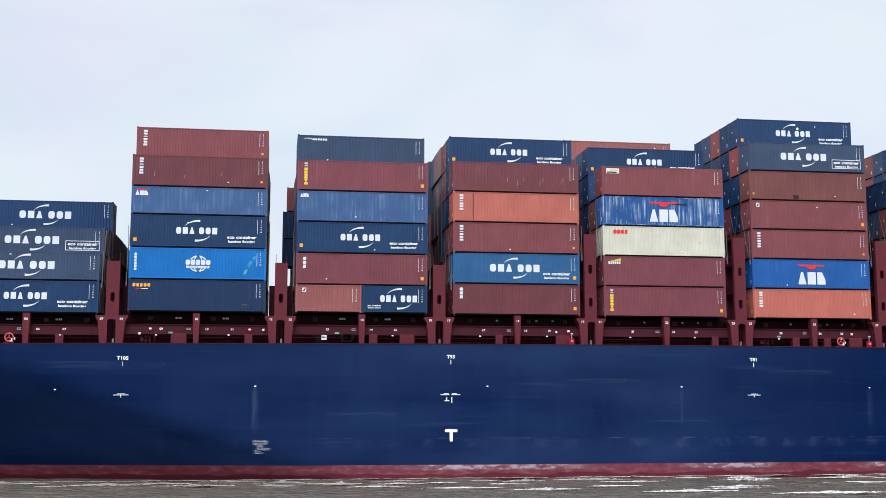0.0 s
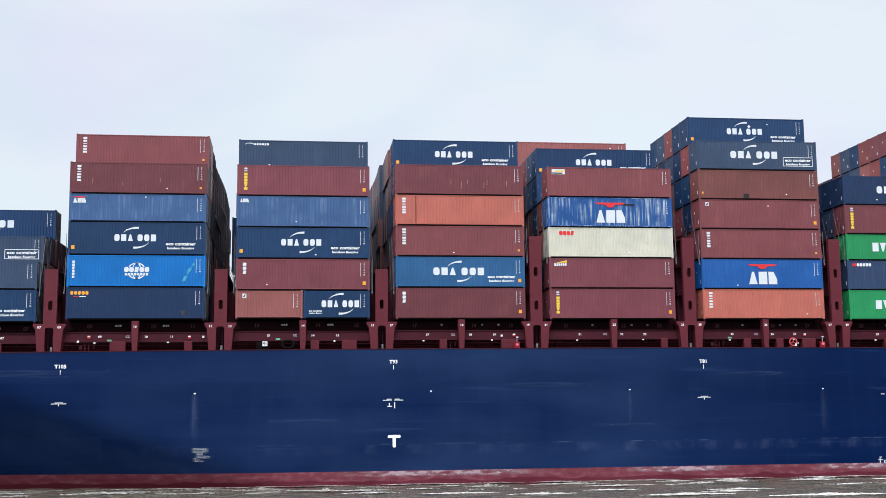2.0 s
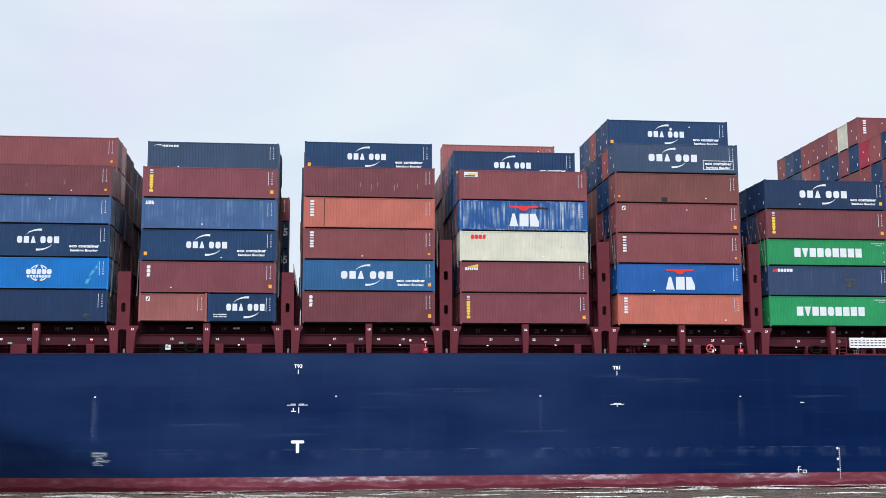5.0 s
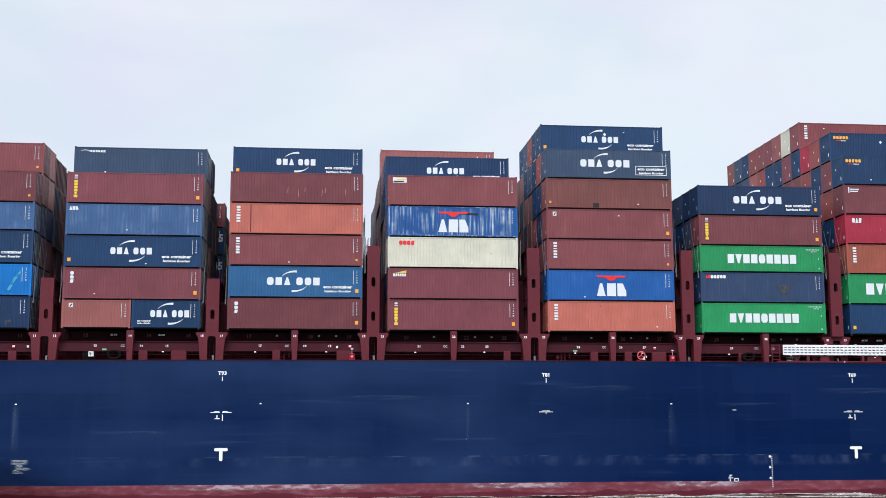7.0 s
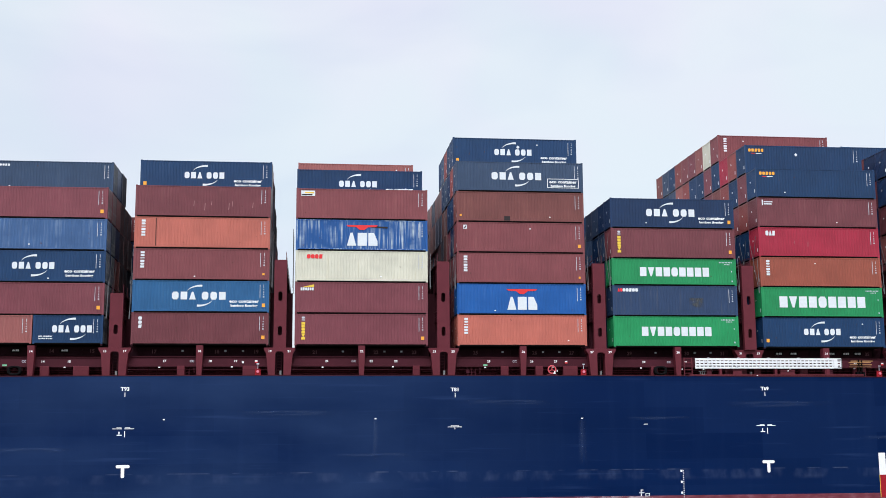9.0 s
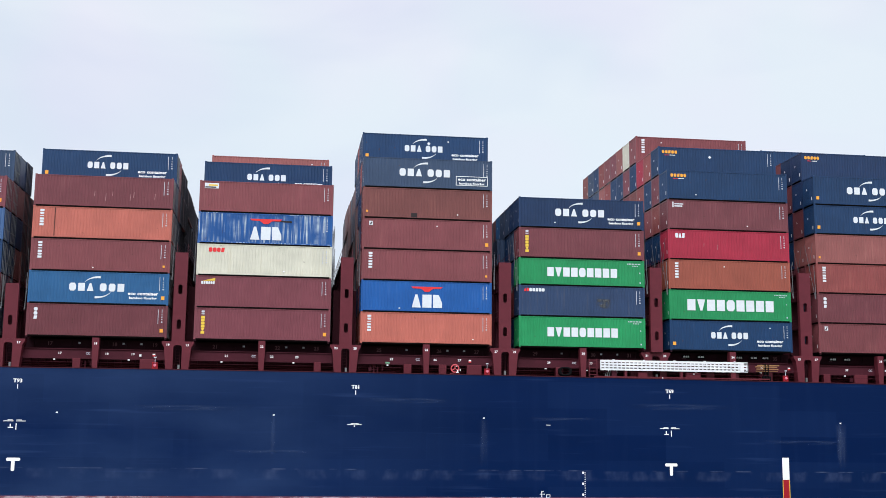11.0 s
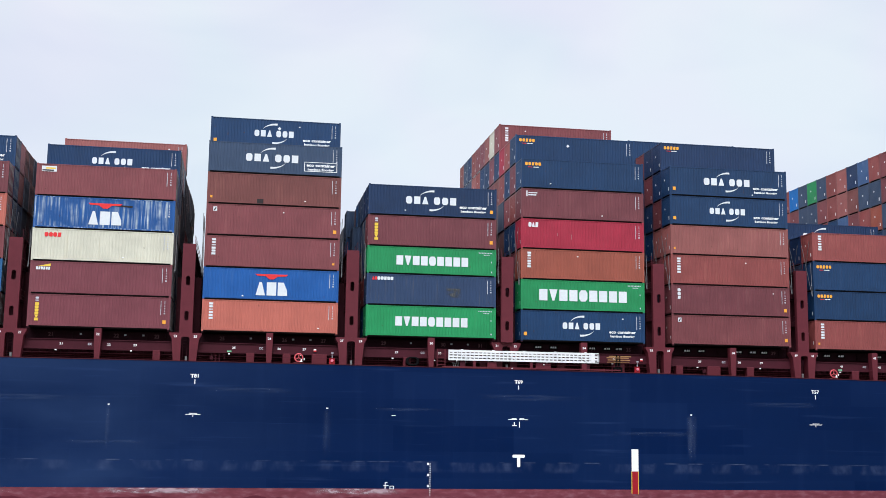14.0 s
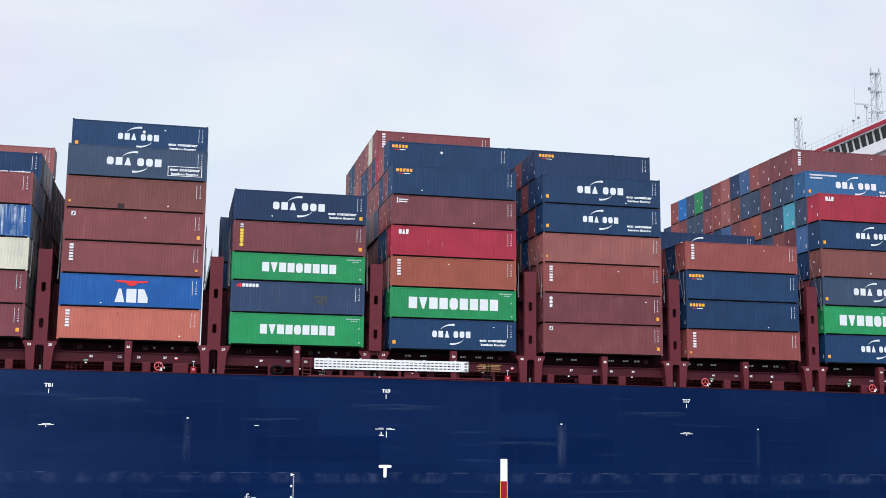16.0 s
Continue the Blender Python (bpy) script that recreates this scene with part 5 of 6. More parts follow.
for u, z0, z1 in ((-0.55, 0.1, 0.8), (-0.2, 0.0, 1.05), (0.15, 0.0, 1.0), (0.6, 0.3, 1.0)):
    VALVE.rod((u, 0.2, z0), (u, 0.2, z1), 0.07, 6)
VALVE.rod((-0.55, 0.2, 0.8), (0.6, 0.2, 0.8), 0.06, 6).rod((-0.6, 0.2, 0.35), (0.15, 0.2, 0.35), 0.05, 6)
VALVE.soft_box(-0.72, 0.05, 0.25, -0.4, 0.35, 0.55, 0.03).soft_box(0.45, 0.05, 0.65, 0.75, 0.35, 0.85, 0.03)
VALVE = VALVE.mesh("valve_pipes")
WHEEL = Geo()
for i in range(14):
    a = 2 * math.pi * i / 14
    WHEEL.v += [(r * math.cos(a), y, r * math.sin(a)) for r, y in ((0.17, 0.0), (0.13, -0.03), (0.13, 0.03))]
    WHEEL.f += [(i * 3 + k, (i + 1) % 14 * 3 + k, (i + 1) % 14 * 3 + (k + 1) % 3, i * 3 + (k + 1) % 3) for k in range(3)]
WHEEL = WHEEL.rod((-0.15, 0, 0), (0.15, 0, 0), 0.02, 4).rod((0, 0, -0.15), (0, 0, 0.15), 0.02, 4).mesh("hand_wheel")
for x in (-13.0, 20.2, 46.6, 94.0):
    pipes = put("valve_pipes", VALVE, DECKSHADE, ship, pose(x, 0.9, deck_z(x)))
    put("hand_wheel", WHEEL, DECKRED, pipes, pose(-0.2, 0.1, 0.75))
# black plate as the darkness of an opening, white panel, beside the forward fairlead
put("opening_shade", Geo().box(-0.62, 0.0, 0.0, 0.55, 0.06, 0.82).mesh("opening_shade"), BLACK, ship, pose(2.85, 0.7, deck_z(3)), "black plate that stands in for a dark opening")
panel = put("control_panel", Geo().soft_box(-0.24, 0, -0.22, 0.24, 0.12, 0.22, 0.02).mesh("control_panel"), ALU, ship, pose(3.0, 0.55, deck_z(3) + 0.6), "white control panel")
put("panel_grille", Geo().rect(-0.18, -0.02, 0.18, 0.02, -0.004).rect(-0.02, -0.18, 0.02, 0.18, -0.004).mesh("panel_grille"), DARKMARK, panel, label="dark lines")
# sill, ladder and hoisting gear under the stowed gangway
put("gangway_sill", Geo().box(67.2, 0.05, 0.08, 84.6, 0.16, 0.2).mesh("gangway_sill"), DECKRED, ship, pose(0, 0, deck_z(75)))
rungs = Geo()
for u in (0.0, 0.75):
    rungs.box(u - 0.04, 0.0, 0.0, u + 0.04, 0.06, 1.75)
for k in range(5):
    rungs.box(0.0, 0.01, 0.25 + k * 0.34, 0.75, 0.05, 0.3 + k * 0.34)
put("ladder", rungs.mesh("ladder"), DECKRED, ship, pose(66.75, 0.12, deck_z(67)))
for x, w in ((69.2, 0.5), (72.0, 0.9), (77.0, 1.45), (81.2, 0.7)):
    put("gangway_support", Geo().soft_box(-w / 2, 0.1, 0.0, w / 2, 0.6, 0.66, 0.03).mesh("gangway_support"), DECKRED if w > 0.8 else DECKSHADE, ship, pose(x, 0.05, deck_z(x)))
gear = Geo()
for k in range(6):
    gear.rod((k * 0.22, 0.2, 0.1 + 0.05 * (k % 2)), (k * 0.22 + 0.12, 0.2, 0.5 + 0.12 * (k % 3)), 0.025, 5)
gear.rod((-0.1, 0.2, 0.45), (1.3, 0.2, 0.5), 0.025, 5).rod((0.0, 0.2, 0.2), (1.2, 0.2, 0.12), 0.02, 5)
put("hoist_gear", gear.mesh("hoist_gear"), STEEL, ship, pose(68.3, 0.1, deck_z(68)), "tangled grey hoisting gear")
for x, z in ((68.6, 0.62), (73.9, 0.06), (77.0, 0.5), (66.5, 0.62)):
    put("deck_light", BULB, ALU, ship, pose(x, 0.0, deck_z(x) + z) @ Matrix.Diagonal((0.7, 1, 0.7, 1)), "small white lamp")

# painted marks on the side
def mark(name, me, x, z, mat=None, label="white painted mark"):
    tagged(put(name, me, mat or WHITE, ship, pose(x, inset(x, z) - 0.012, z), label), kind="stuff" if name == "fine_mark" else "")


DASH = Geo().rect(-0.035, -0.2, 0.035, 0.2).mesh("dash")
FINE = Geo().rect(-0.66, -0.03, 0.66, 0.025).rect(-0.34, 0.06, 0.38, 0.12).rect(-0.03, -0.22, 0.03, 0.03).mesh("fine_mark")
PAIR = Geo().rect(-0.95, -0.03, -0.1, 0.03).rect(0.1, -0.03, 0.95, 0.03).rect(-0.6, 0.06, -0.15, 0.12).rect(0.15, 0.06, 0.6, 0.12).rect(0.1, -0.75, 0.18, -0.2).rect(-0.55, -0.6, -0.1, -0.52).rect(-0.4, -0.5, -0.3, -0.25).mesh("fine_mark")
BIGT = Geo().slab([(-0.52, -0.24), (-0.15, -0.24), (-0.15, -1.0), (-0.09, -1.1), (0.09, -1.1), (0.15, -1.0), (0.15, -0.24), (0.52, -0.24), (0.6, -0.16), (0.6, -0.04), (0.52, 0.04), (-0.52, 0.04), (-0.6, -0.04), (-0.6, -0.16)], -0.003, 0.0).mesh("tug_mark")
for k, (x, word, up) in enumerate(((-15.07, "T105", 0.10), (14.85, "T93", 0.3), (44.7, "T81", 0.18), (74.54, "T69", 0.28), (104.5, "T57", 0.02))):
    z = 10.68 + up + sag(x) * 0.6
    put("tug_number", words(word, 0.33), WHITE, ship, pose(x, inset(x, z) - 0.012, z + 0.36) @ Matrix.Diagonal((1.08, 1, 1, 1)), "white painted mark")
    mark("dash", DASH, x, z)
    mark("fine_mark", PAIR if k in (1, 3) else FINE, x - 0.05, 7.95 + sag(x) * 0.4)
    if k in (1, 3):
        mark("tug_mark", BIGT, x + 0.03, 4.72 if k == 1 else 4.62)
for x, z in ((-20.9, 8.33), (-3.22, 8.67), (18.33, 8.72), (37.33, 8.71), (56.64, 8.66), (91.6, 8.56), (112.1, 8.3)):
    mark("scupper_rim", Geo().rect(-0.09, -0.04, 0.09, 0.07).mesh("scupper_rim"), x, z, label="pale rim of a scupper")
    if x not in (-20.9, 18.33):
        w = {-3.22: 0.42, 91.6: 0.65, 56.64: 0.5}.get(x, 0.3)
        mark("salt_streak", Geo().rect(-w, -4.6, w, -0.02).mesh("salt_streak"), x, z, SALT if x in (-3.22, 91.6) else FAINT, "pale run-down streak")
mark("fine_mark", Geo().rect(-0.2, -0.03, 0.2, 0.03).mesh("fine_mark"), 62.75, 8.1)
g = Geo()
for i in range(15):
    z = 3.75 - i * 0.2
    g.rect(-0.05, z - 0.035, 0.05, z + 0.035)
    if i % 5 == 0:
        g.rect(-0.28, z - 0.1, -0.1, z + 0.1)
mark("draught_scale", g.mesh("draught_scale"), 66.22, 0.0)
g = Geo()
g.rect(-0.35, -0.25, -0.27, 0.3).rect(-0.35, 0.25, -0.1, 0.32).rect(-0.5, 0.0, 0.0, 0.06).rect(0.1, -0.3, 0.5, -0.24).rect(0.1, -0.05, 0.5, 0.0).rect(0.1, -0.24, 0.16, -0.05).rect(0.44, -0.24, 0.5, -0.05)
mark("thruster_mark", g.mesh("thruster_mark"), 62.4, 1.75)
mark("pilot_mark", Geo().rect(-0.34, 3.2, 0.34, 5.27).mesh("pilot_mark"), 85.9, 0.0, label="white half of the pilot boarding mark")
mark("pilot_mark", Geo().rect(-0.30, 1.1, 0.30, 3.2).mesh("pilot_mark"), 85.9, 0.0, PILOTRED, "red half of the pilot boarding mark")
mark("pilot_mark_border", Geo().rect(-0.36, 1.08, -0.30, 3.2).rect(0.30, 1.08, 0.36, 3.2).mesh("pilot_mark_border"), 85.9, 0.0, YELLOW, "yellow border lines")
for dx, dz, w, h in ((0.0, -0.1, 1.7, 0.5), (0.35, -0.55, 1.6, 0.55), (0.1, -0.95, 1.9, 0.4)):
    mark("rubbed_patch", Geo().rect(0, -h, w, 0.0).mesh("rubbed_patch"), -3.5 + dx, 3.9 + dz, RUBBED, "pale rubbed patch of paint")
for x, w in ((8.5, 21.5), (-4.0, 13.0), (36.0, 12.0), (55.0, 9.0)):
    mark("chalk_patch", Geo().rect(0, -0.55, w, 0.0).mesh("chalk_patch"), x, 1.495, CHALK, "pale chalky patch on the red boot top")
for x, z, w, h in ((24.0, 9.5, 11.5, 0.5), (45.0, 10.4, 9.0, 0.45), (70.0, 10.2, 12.0, 0.6), (-24.0, 10.9, 14.0, 0.8), (2.0, 6.3, 9.0, 0.4), (60.5, 8.8, 7.0, 0.35), (83.0, 6.9, 10.0, 0.4), (97.0, 9.9, 8.0, 0.5), (33.0, 5.6, 8.0, 0.3)):
    mark("scuff_mark", Geo().rect(0, -h, w, 0.0).mesh("scuff_mark"), x, z, SCUFF, "faint pale scuff on the plating")


# ---- loose things on deck ----
def lifebuoy(x, z):
    t = tagged(new("lifebuoy"), "orange-red ring lifebuoy hung on the side rail", "lifebuoy", "lifebuoys along the rail")
    t.matrix_basis = pose(x, 0.1, z)
    g = Geo()
    n, k = 20, 8
    for i in range(n):
        for j in range(k):
            a, b = 2 * math.pi * i / n, 2 * math.pi * j / k
            r = 0.36 + 0.06 * math.cos(b)
            g.v.append((r * math.cos(a), 0.06 * math.sin(b), r * math.sin(a)))
    for i in range(n):
        for j in range(k):
            g.f.append((i * k + j, i * k + (j + 1) % k, (i + 1) % n * k + (j + 1) % k, (i + 1) % n * k + j))
    put("ring", g.mesh("ring"), BUOY, t)
    star = Geo()
    for a in (90, 210, 330):
        star.rod((0, 0, 0), (0.34 * math.cos(radians(a)), 0, 0.34 * math.sin(radians(a))), 0.04, 5)
    put("bracket", star.mesh("bracket"), BUOY, t, label="three-armed red bracket")
    put("line_coil", Geo().rect(0.1, -0.38, 0.34, -0.3, -0.09).rect(0.18, -0.3, 0.3, -0.12, -0.09).mesh("line_coil"), ALU, t, label="white line coil")
    put("lamp", Geo().soft_box(0.45, -0.05, -0.22, 0.53, 0.05, -0.02, 0.02).mesh("lamp"), ALU, t)
    put("holder", Geo().box(-0.45, 0.03, -0.5, 0.45, 0.07, -0.42).box(-0.03, 0.03, -0.55, 0.03, 0.07, 0.3).mesh("holder"), DECKRED, t)
    THINGS.append(t)


for x in (-25.0, 53.9, 106.6, 125.1):
    lifebuoy(x, deck_z(x) + 0.56)


def hose_box(x):
    t = tagged(new("hydrant_box"), "small red fire hydrant box with a pale pink valve wheel", "hydrant", "hydrants along the deck")
    t.matrix_basis = pose(x, 0.15, deck_z(x) + 0.02)
    put("cabinet", Geo().soft_box(-0.26, 0, 0.04, 0.26, 0.22, 0.6, 0.02).mesh("cabinet"), PILOTRED, t)
    put("valve", Geo().rod((0, -0.1, 0.35), (0, 0.0, 0.35), 0.13, 10).mesh("valve"), PINK, t)
    put("sign_plate", Geo().rect(-0.12, 0.98, 0.12, 1.1, -0.01).box(-0.02, 0.05, 0.0, 0.02, 0.1, 1.0).mesh("sign_plate"), PALE, t)
    THINGS.append(t)


for x in (26.58, 56.95, 86.3):
    hose_box(x)


def gangway():
    t = tagged(new("gangway"), "white aluminium accommodation ladder stowed flat along the deck edge", "gangway")
    x0, x1, z0 = 67.8, 82.4, 13.33
    t.matrix_basis = pose(x0, 0.02, z0)
    n = x1 - x0
    for z, e in ((0.07, 0.085), (0.34, 0.075), (0.6, 0.075), (0.86, 0.1)):
        put("rail", Geo().box(0, 0.0, z - e, n, 0.1, z + e).mesh("rail"), ALU, t)
        put("rail", Geo().box(0.2, 0.5, z - e * 0.7 + 0.06, n - 0.2, 0.58, z + e * 0.7 + 0.06).mesh("rail"), ALU, t)
    up = Geo().box(-0.06, 0.02, 0, 0.06, 0.09, 0.86).mesh("stanchion")
    for i in range(37):
        put("stanchion", up, ALU, t, pose(0.06 + i * (n - 0.12) / 36, 0, 0))
    tread = Geo().box(-0.12, 0.1, 0.2, 0.12, 0.5, 0.24).mesh("tread")
    for i in range(30):
        put("tread", tread, STEEL, t, pose(0.3 + i * (n - 0.6) / 29, 0, 0), "grey tread of the ladder")
    for i in range(6):
        put("brace", Geo().rod((0.9 + i * 2.3, -0.02, 0.84), (1.9 + i * 2.3, -0.02, 0.08), 0.02, 6).mesh("brace"), ALU, t)
    for i in range(5):
        put("roller", Geo().soft_box(1.2 + i * 3.0, 0.0, 0.92, 1.42 + i * 3.0, 0.12, 1.02, 0.02).mesh("roller"), ALU, t)
    put("platform", Geo().box(n - 0.75, -0.04, 0.04, n - 0.4, 0.5, 0.86).mesh("platform"), ALU, t)
    put("platform_frame", Geo().box(n - 0.42, -0.03, 0.05, n + 0.05, 0.03, 0.14).box(n - 0.42, -0.03, 0.78, n + 0.05, 0.03, 0.88).box(n - 0.03, -0.03, 0.05, n + 0.05, 0.03, 0.88).mesh("platform_frame"), STEEL, t)
    for u in (2.5, 8.0, 13.2):
        put("cradle", Geo().box(u - 0.12, 0.05, -0.66, u + 0.12, 0.45, -0.07).mesh("cradle"), DECKRED, t)
    THINGS.append(t)


gangway()


def timber():
    t = tagged(new("timber_bundle"), "bundle of yellow-brown timber battens on a dark deck stand", "timber")
    t.matrix_basis = pose(83.3, 0.15, deck_z(84))
    for i, (z, a) in enumerate(((0.95, 0.0), (1.15, 0.1), (1.35, -0.05), (1.5, 0.2))):
        put("batten", Geo().box(a, 0.1 * (i % 2), z, a + 2.2, 0.1 * (i % 2) + 0.12, z + 0.09).mesh("batten"), TIMBER, t)
    put("stand", Geo().box(0.9, 0, 0, 1.0, 0.4, 1.7).box(1.2, 0, 0, 1.3, 0.4, 1.6).box(0.7, 0.0, 0, 1.5, 0.4, 0.5).mesh("stand"), BLACK, t)
    THINGS.append(t)


timber()


# ---- wheelhouse and masts behind the last bay ----
def superstructure():
    t = tagged(new("deckhouse"), "white ship's wheelhouse with a dark window band and red roof stripe", "deckhouse")
    t.matrix_basis = pose(140.3, 0, 0)
    THINGS.append(t)
    put("tower", Geo().box(0, 6, 12.0, 13, 34.5, 43.0).mesh("tower"), SHIPWHITE, t)
    put("bridge_wing", Geo().box(-0.6, -0.4, 42.9, 7, 40.7, 44.3).mesh("bridge_wing"), SHIPWHITE, t)
    put("roof_band", Geo().box(-0.9, -0.6, 46.03, 7.3, 40.9, 46.55).mesh("roof_band"), SHIPRED, t, label="red painted roof edge")
    put("lintel", Geo().box(-0.84, -0.5, 45.9, 7.2, 40.8, 46.028).mesh("lintel"), SHIPWHITE, t)
    put("roof", Geo().box(-0.8, -0.5, 46.55, 7.2, 40.8, 46.68).mesh("roof"), SHIPWHITE, t)
    pane = Geo().slab([(-0.05, 0.0), (0.05, 0.0), (-0.25, 1.6), (-0.35, 1.6)], -0.66, 0.66).mesh("window")
    post = Geo().slab([(-0.22, 0.0), (0.02, 0.0), (-0.3, 1.75), (-0.5, 1.75)], -0.11, 0.11).mesh("mullion")
    for i in range(27):
        put("window", pane, GLASS, t, pose(-0.2, 0.4 + i * 1.5 + 0.75, 44.35))
        put("mullion", post, SHIPWHITE, t, pose(-0.2, 0.4 + i * 1.5, 44.25))
    put("inner_wall", Geo().box(0.3, 0.0, 44.1, 6.8, 40.3, 46.0).mesh("inner_wall"), SHIPWHITE, t)
    rail = Geo()
    for i in range(28):
        rail.rod((-0.6, i * 1.5, 46.6), (-0.6, i * 1.5, 47.7), 0.03, 4)
    for z in (47.15, 47.7):
        rail.rod((-0.6, 0, z), (-0.6, 40.5, z), 0.025, 4)
    put("roof_rail", rail.mesh("roof_rail"), MASTGREY, t)
    for y, h in ((26.0, 53.5), (22.0, 51.0), (30.5, 49.0), (29.2, 49.3)):
        put("aerial", Geo().rod((1.0, y, 46.6), (1.0, y, h), 0.025, 5).mesh("aerial"), MASTGREY, t)
    bulb = Geo()
    for j in range(5):
        for i in range(10):
            r, b = 0.17 * math.cos(radians(-90 + 45 * j)) + 0.01, 2 * math.pi * i / 10
            bulb.v.append((r * math.cos(b), r * math.sin(b), 0.17 * math.sin(radians(-90 + 45 * j))))
    bulb.f = [(j * 10 + i, j * 10 + (i + 1) % 10, j * 10 + 10 + (i + 1) % 10, j * 10 + 10 + i) for j in range(4) for i in range(10)]
    bulb = bulb.mesh("antenna_dome")
    for y, z in ((26.1, 48.9), (38.3, 48.9), (29.5, 47.7), (24.9, 49.0)):
        stalk = put("antenna_stalk", Geo().rod((0, 0, 0), (0, 0, z - 46.75), 0.05, 5).mesh("antenna_stalk"), MASTGREY, t, pose(0.7, y, 46.65))
        put("antenna_dome", bulb, POSTGREY, stalk, pose(0, 0, z - 46.6))


def lattice(name, label, x, y, z0, z1, w0, w1):
    t = tagged(new(name), label, "mast")
    t.matrix_basis = pose(x, y, z0)
    THINGS.append(t)
    h = z1 - z0
    for sx in (-1, 1):
        for sy in (-1, 1):
            put("leg", Geo().rod((sx * w0, sy * w0, 0), (sx * w1, sy * w1, h), 0.045, 5).mesh("leg"), MASTGREY, t)
    n = int(h / 1.3)
    for i in range(n):
        z = h * (i + 0.5) / n
        w = w0 + (w1 - w0) * z / h
        z2 = min(h, z + h / n)
        put("brace", Geo().rod((-w, -w, z), (-w, w, z2), 0.032, 4).rod((w, w, z), (w, -w, z2), 0.032, 4).rod((-w, w, z), (w, w, z2), 0.032, 4).rod((-w, -w, z), (-w, w, z), 0.032, 4).mesh("brace"), MASTGREY, t)
    return t, h


superstructure()
t, h = lattice("radar_mast", "pale-grey lattice radar mast on the wheelhouse roof", 144.2, 25.5, 46.6, 55.5, 0.58, 0.42)
put("column", Geo().rod((0.1, 0, 0), (0.1, 0, h), 0.17, 8).mesh("column"), MASTGREY, t)
put("mast_lamp", Geo().soft_box(-1.15, -0.1, h * 0.72 + 0.12, -0.85, 0.1, h * 0.72 + 0.5, 0.03).mesh("mast_lamp"), POSTGREY, t)
put("yard", Geo().box(-1.2, -0.08, h * 0.72, 1.3, 0.08, h * 0.72 + 0.12).box(-0.6, -0.55, h * 0.72 - 0.1, 0.6, 0.55, h * 0.72).mesh("yard"), MASTGREY, t)
put("crosstree", Geo().box(-0.65, -0.5, h - 0.1, 0.6, 0.5, h).box(-0.72, -0.1, h, -0.6, 0.1, h + 0.75).box(0.5, -0.1, h, 0.62, 0.1, h + 0.75).mesh("crosstree"), MASTGREY, t)
put("crosstree", Geo().box(-0.9, -0.6, h * 0.4, 0.9, 0.6, h * 0.4 + 0.1).mesh("crosstree"), MASTGREY, t)
put("radar_pedestal", Geo().rod((-1.5, 0, 0), (-1.5, 0, h * 0.46), 0.14, 6).rod((-1.5, 0, h * 0.3), (-0.5, 0, h * 0.3), 0.08, 5).box(-1.75, -0.25, h * 0.46, -1.25, 0.25, h * 0.46 + 0.35).mesh("radar_pedestal"), MASTGREY, t)
put("radar_scanner", Geo().soft_box(-3.3, -0.12, h * 0.46 + 0.36, -0.6, 0.12, h * 0.46 + 0.58, 0.03).mesh("radar_scanner"), MASTGREY, t)
put("stay", Geo().rod((0, 0, h * 0.7), (-3.4, 4, 0), 0.02, 4).rod((0, 0, h * 0.9), (3, -6, 0), 0.02, 4).mesh("stay"), MASTGREY, t)
t, h = lattice("signal_mast", "slim pale-grey signal mast with dark lamps forward of the wheelhouse", 138.4, 35.5, 43.0, 51.9, 0.42, 0.36)
for i in range(5):
    w = 0.15 if i == 0 else 0.1
    put("signal_lamp", Geo().soft_box(-w, 0.4, h - 0.3 - w - i * 1.3, w, 0.4 + 2 * w, h - 0.3 + w - i * 1.3, 0.03).mesh("signal_lamp"), BLACK if i == 0 else POSTGREY, t)
put("lamp_board", Geo().box(0.02, 0.36, h - 7.0, 0.34, 0.4, h - 0.5).mesh("lamp_board"), MASTGREY, t)
put("pillar", Geo().box(-0.3, -0.3, -31.0, 0.3, 0.3, 0).mesh("pillar"), MASTGREY, t)

# ---- river ----
g = Geo()
xs = [-3000, -800, -250] + [-90 + i * 1.5 for i in range(174)] + [400, 1000, 3000]
ys = [-180, -140, -60, -36] + [-28 + i * 0.6 for i in range(47)] + [20, 60, 300, 1200, 4500]


def wave(x, y):
    if -30 < y < 3 and -95 < x < 175:
        return 0.2 + 0.22 * noise.noise((x * 0.22, y * 0.5, 3.0)) + 0.10 * noise.noise((x * 0.7, y * 1.1, 9.0))
    return 0.2


g.v = [(x, y, wave(x, y)) for y in ys for x in xs]
n = len(xs)
g.f = [(j * n + i, j * n + i + 1, (j + 1) * n + i + 1, (j + 1) * n + i) for j in range(len(ys) - 1) for i in range(n - 1)]
me = g.mesh("river")
me.polygons.foreach_set("use_smooth", [True] * len(me.polygons))
river = put("water", me, WATER)
tagged(river, "choppy grey-brown river water along the hull", "water", kind="structure")

# unseen bank under the camera; the dark slope behind is added to shape reflections
g = Geo()
bx = [-3000, -1200, -600] + [-400 + i * 16 for i in range(51)] + [600, 1200, 3000]
by = [(-104.5, -0.6), (-106.0, 1.4), (-107.0, 4.2), (-107.6, 5.7), (-113.0, 5.8), (-122.0, 7.5), (-134.0, 15.0), (-146.0, 24.0), (-160.0, 31.0), (-400.0, 33.0), (-2500.0, 34.0)]
for y, z in by:
    for x in bx:
        g.v.append((x, y, z + (4.5 * noise.noise((x * 0.05, y * 0.08, 2.0)) + 2.0 * noise.noise((x * 0.17, y * 0.2, 5.0)) if z > 7 else 0.0)))
n = len(bx)
g.f = [(j * n + i, (j + 1) * n + i, (j + 1) * n + i + 1, j * n + i + 1) for j in range(len(by) - 1) for i in range(n - 1)]
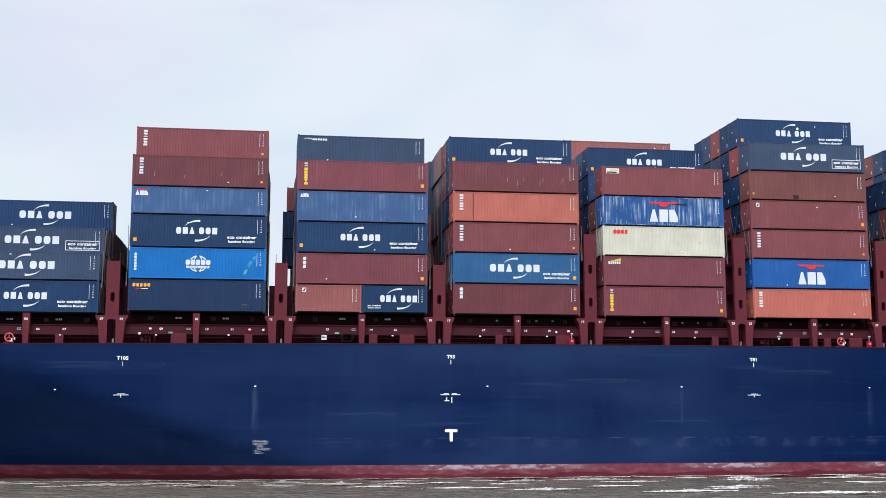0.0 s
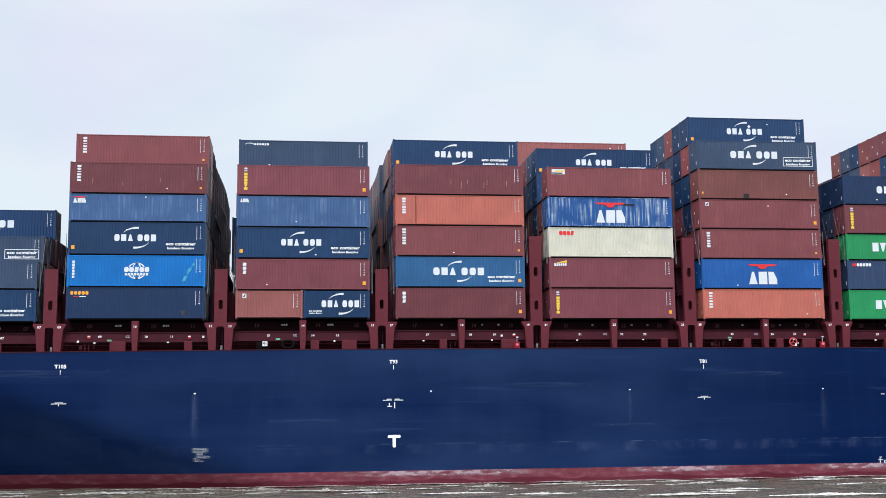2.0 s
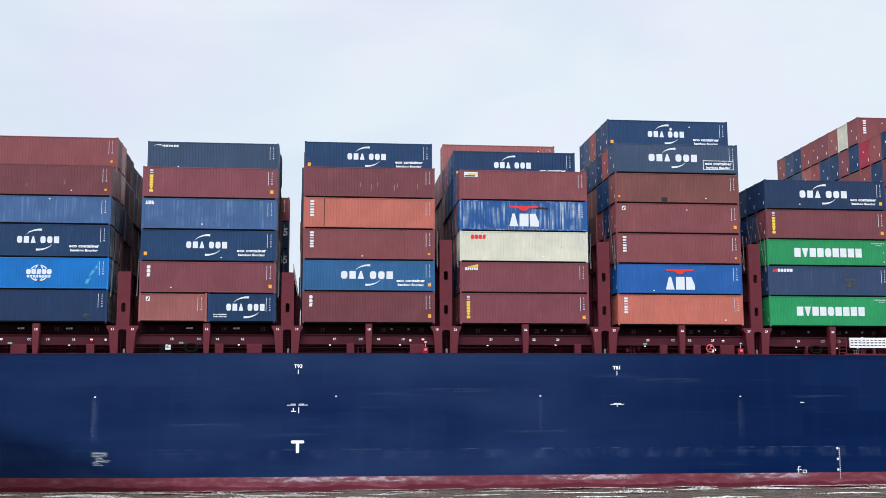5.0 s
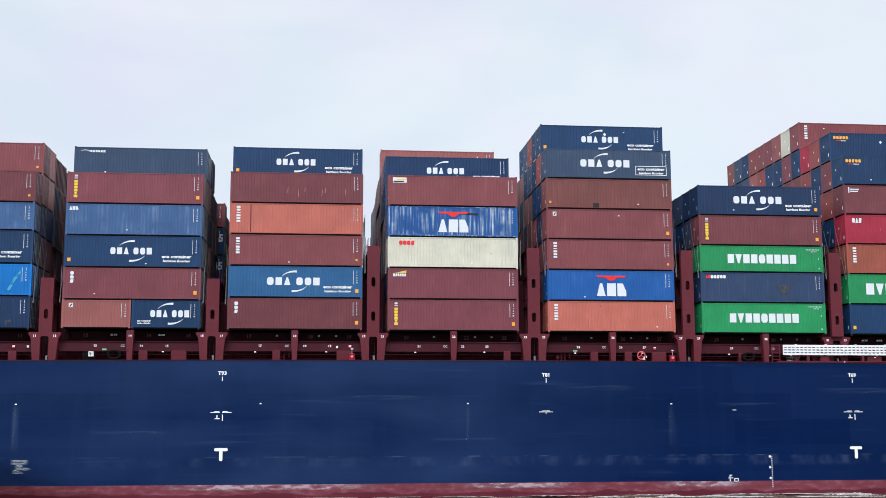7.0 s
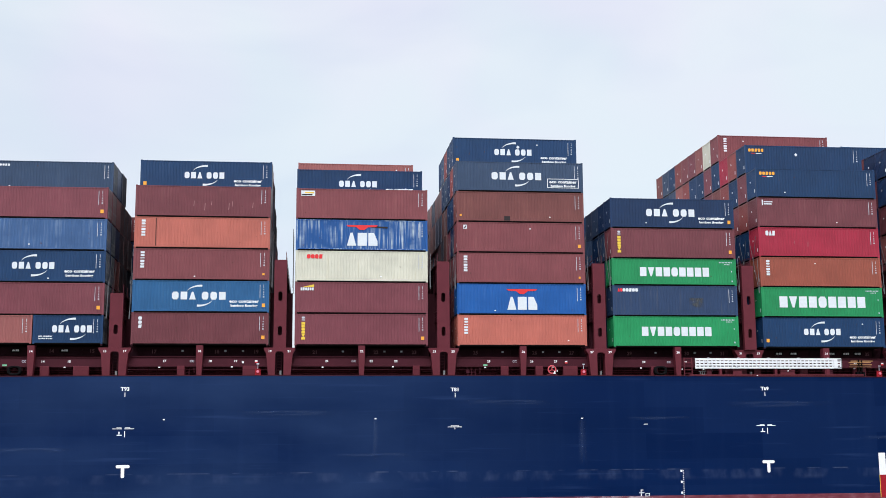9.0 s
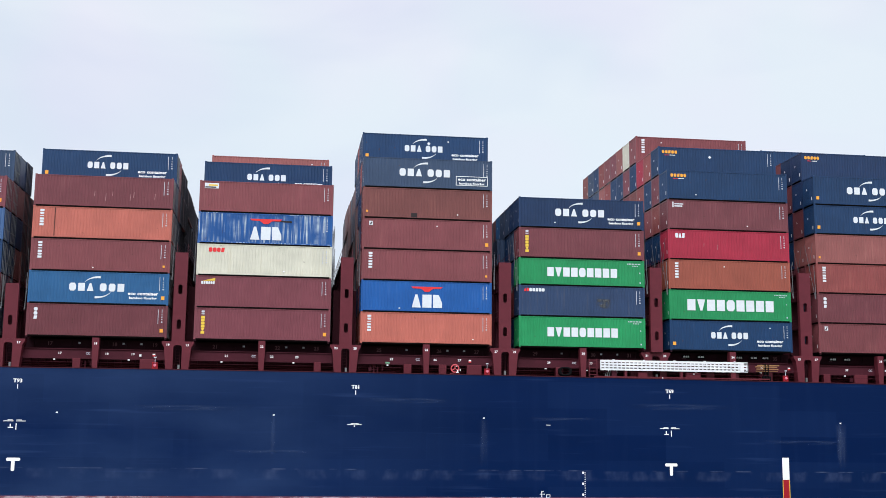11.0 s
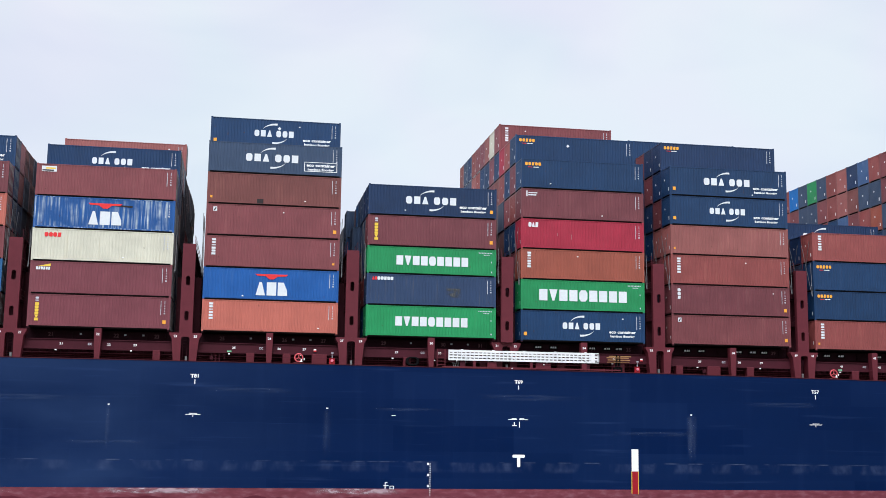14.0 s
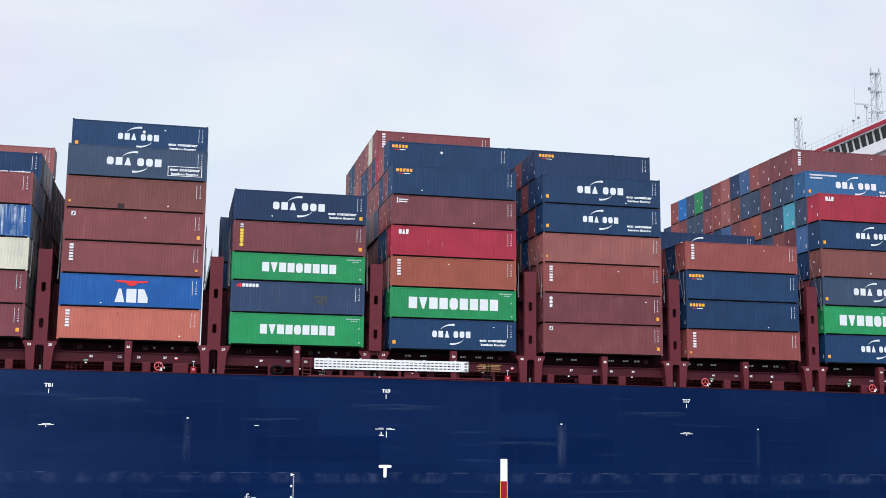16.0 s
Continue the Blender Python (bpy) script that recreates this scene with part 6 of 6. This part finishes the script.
bank = put("bank", g.mesh("bank"), UNSEEN_BANK)
tagged(bank, "unseen dark bank and slope added behind the camera for reflections", "bank", kind="structure")

DRIFT = []


def foam(x, y, length, wide, high, seed, share):
    """A torn white crest of many small shreds, carried along by the ship's wash."""
    r = random.Random(seed)
    g = Geo()
    for i in range(int(length * 44)):
        u = r.random() * 2 - 1
        u *= abs(u) ** 0.4
        px, py = u * length / 2, r.gauss(0, wide * (1.15 - abs(u))) + 0.25 * noise.noise((u * length, seed, 0.5))
        a, b, c = r.uniform(0.05, 0.34) * (1.15 - abs(u)), r.uniform(0.02, 0.11), high * r.random() ** 2 * (1.05 - abs(u))
        k = len(g.v)
        g.v += [(px - a, py, 0.0), (px - a * 0.3, py - b, c * 0.6), (px + a * 0.4, py - b, c), (px + a, py, 0.0), (px + a * 0.3, py + b, c * 0.8), (px - a * 0.4, py + b, c * 0.5)]
        g.f += [(k, k + 1, k + 5), (k + 1, k + 2, k + 4, k + 5), (k + 2, k + 3, k + 4)]
    ob = put("foam", g.mesh("foam"), FOAM)
    tagged(ob, "white broken foam crest on the river beside the hull", "foam", "foam along the hull", "stuff")
    ob.matrix_basis = pose(x, y, 0.27)
    DRIFT.append((ob, share))


RF = random.Random(5)
for i in range(24):
    foam(-38 + i * 5.0 + RF.uniform(-1, 1), RF.uniform(-0.35, -0.15), RF.uniform(5.0, 7.5), 0.06, 0.10, 100 + i, RF.uniform(0.5, 0.8))
for i in range(34):
    foam(-36 + i * 3.4 + RF.uniform(-2, 2), RF.choice((-2.2, -3.4, -4.2, -6.5)) + RF.uniform(-0.7, 0.7), RF.uniform(2.0, 7.0), RF.uniform(0.06, 0.26), RF.choice((0.06, 0.1, 0.16, 0.3)), i, RF.uniform(0.35, 0.8))


# the bow wave's crest, which runs out from the hull
for i, (x, y, long, wide, high) in enumerate(((-24.0, -2.4, 6.0, 0.2, 0.1), (-15.5, -5.0, 7.0, 0.32, 0.2), (-7.0, -6.6, 3.0, 0.2, 0.1), (-1.5, -8.0, 4.0, 0.32, 0.2), (7.0, -9.8, 5.0, 0.3, 0.12), (14.0, -11.9, 7.0, 0.3, 0.1),
                                              (20.5, -14.4, 6.0, 0.34, 0.16), (31.5, -17.8, 8.0, 0.4, 0.16), (37.5, -13.4, 6.0, 0.25, 0.1), (42.0, -20.8, 10.0, 0.4, 0.16), (36.0, -15.2, 5.0, 0.25, 0.08), (27.0, -11.5, 5.0, 0.22, 0.08),
                                              (52.0, -18.5, 8.0, 0.35, 0.14), (50.0, -10.0, 7.0, 0.25, 0.08), (60.0, -14.0, 8.0, 0.3, 0.1), (18.0, -8.0, 5.0, 0.2, 0.07))):
    foam(x, y, long, wide, high, 300 + i, 0.3)


# ---- what moves: the ship passes with all that stands on it ----
def way(t):
    """How far the ship has gone since the start."""
    return Vector((-(3.58318 * t - 0.0077897 * ((t - 8) ** 2 - 64)), -0.07028 * t, 0.0))


def motions():
    times = (0.0, 4.0, 8.0, 12.0, 16.0)
    for ob in THINGS:
        base = ob.matrix_basis.copy()
        walk(ob, [(t, Matrix.Translation(way(t)) @ base) for t in times])
    for ob, share in DRIFT:
        base = ob.matrix_basis.copy()
        walk(ob, [(t, Matrix.Translation(way(t) * share) @ base) for t in times])


motions()
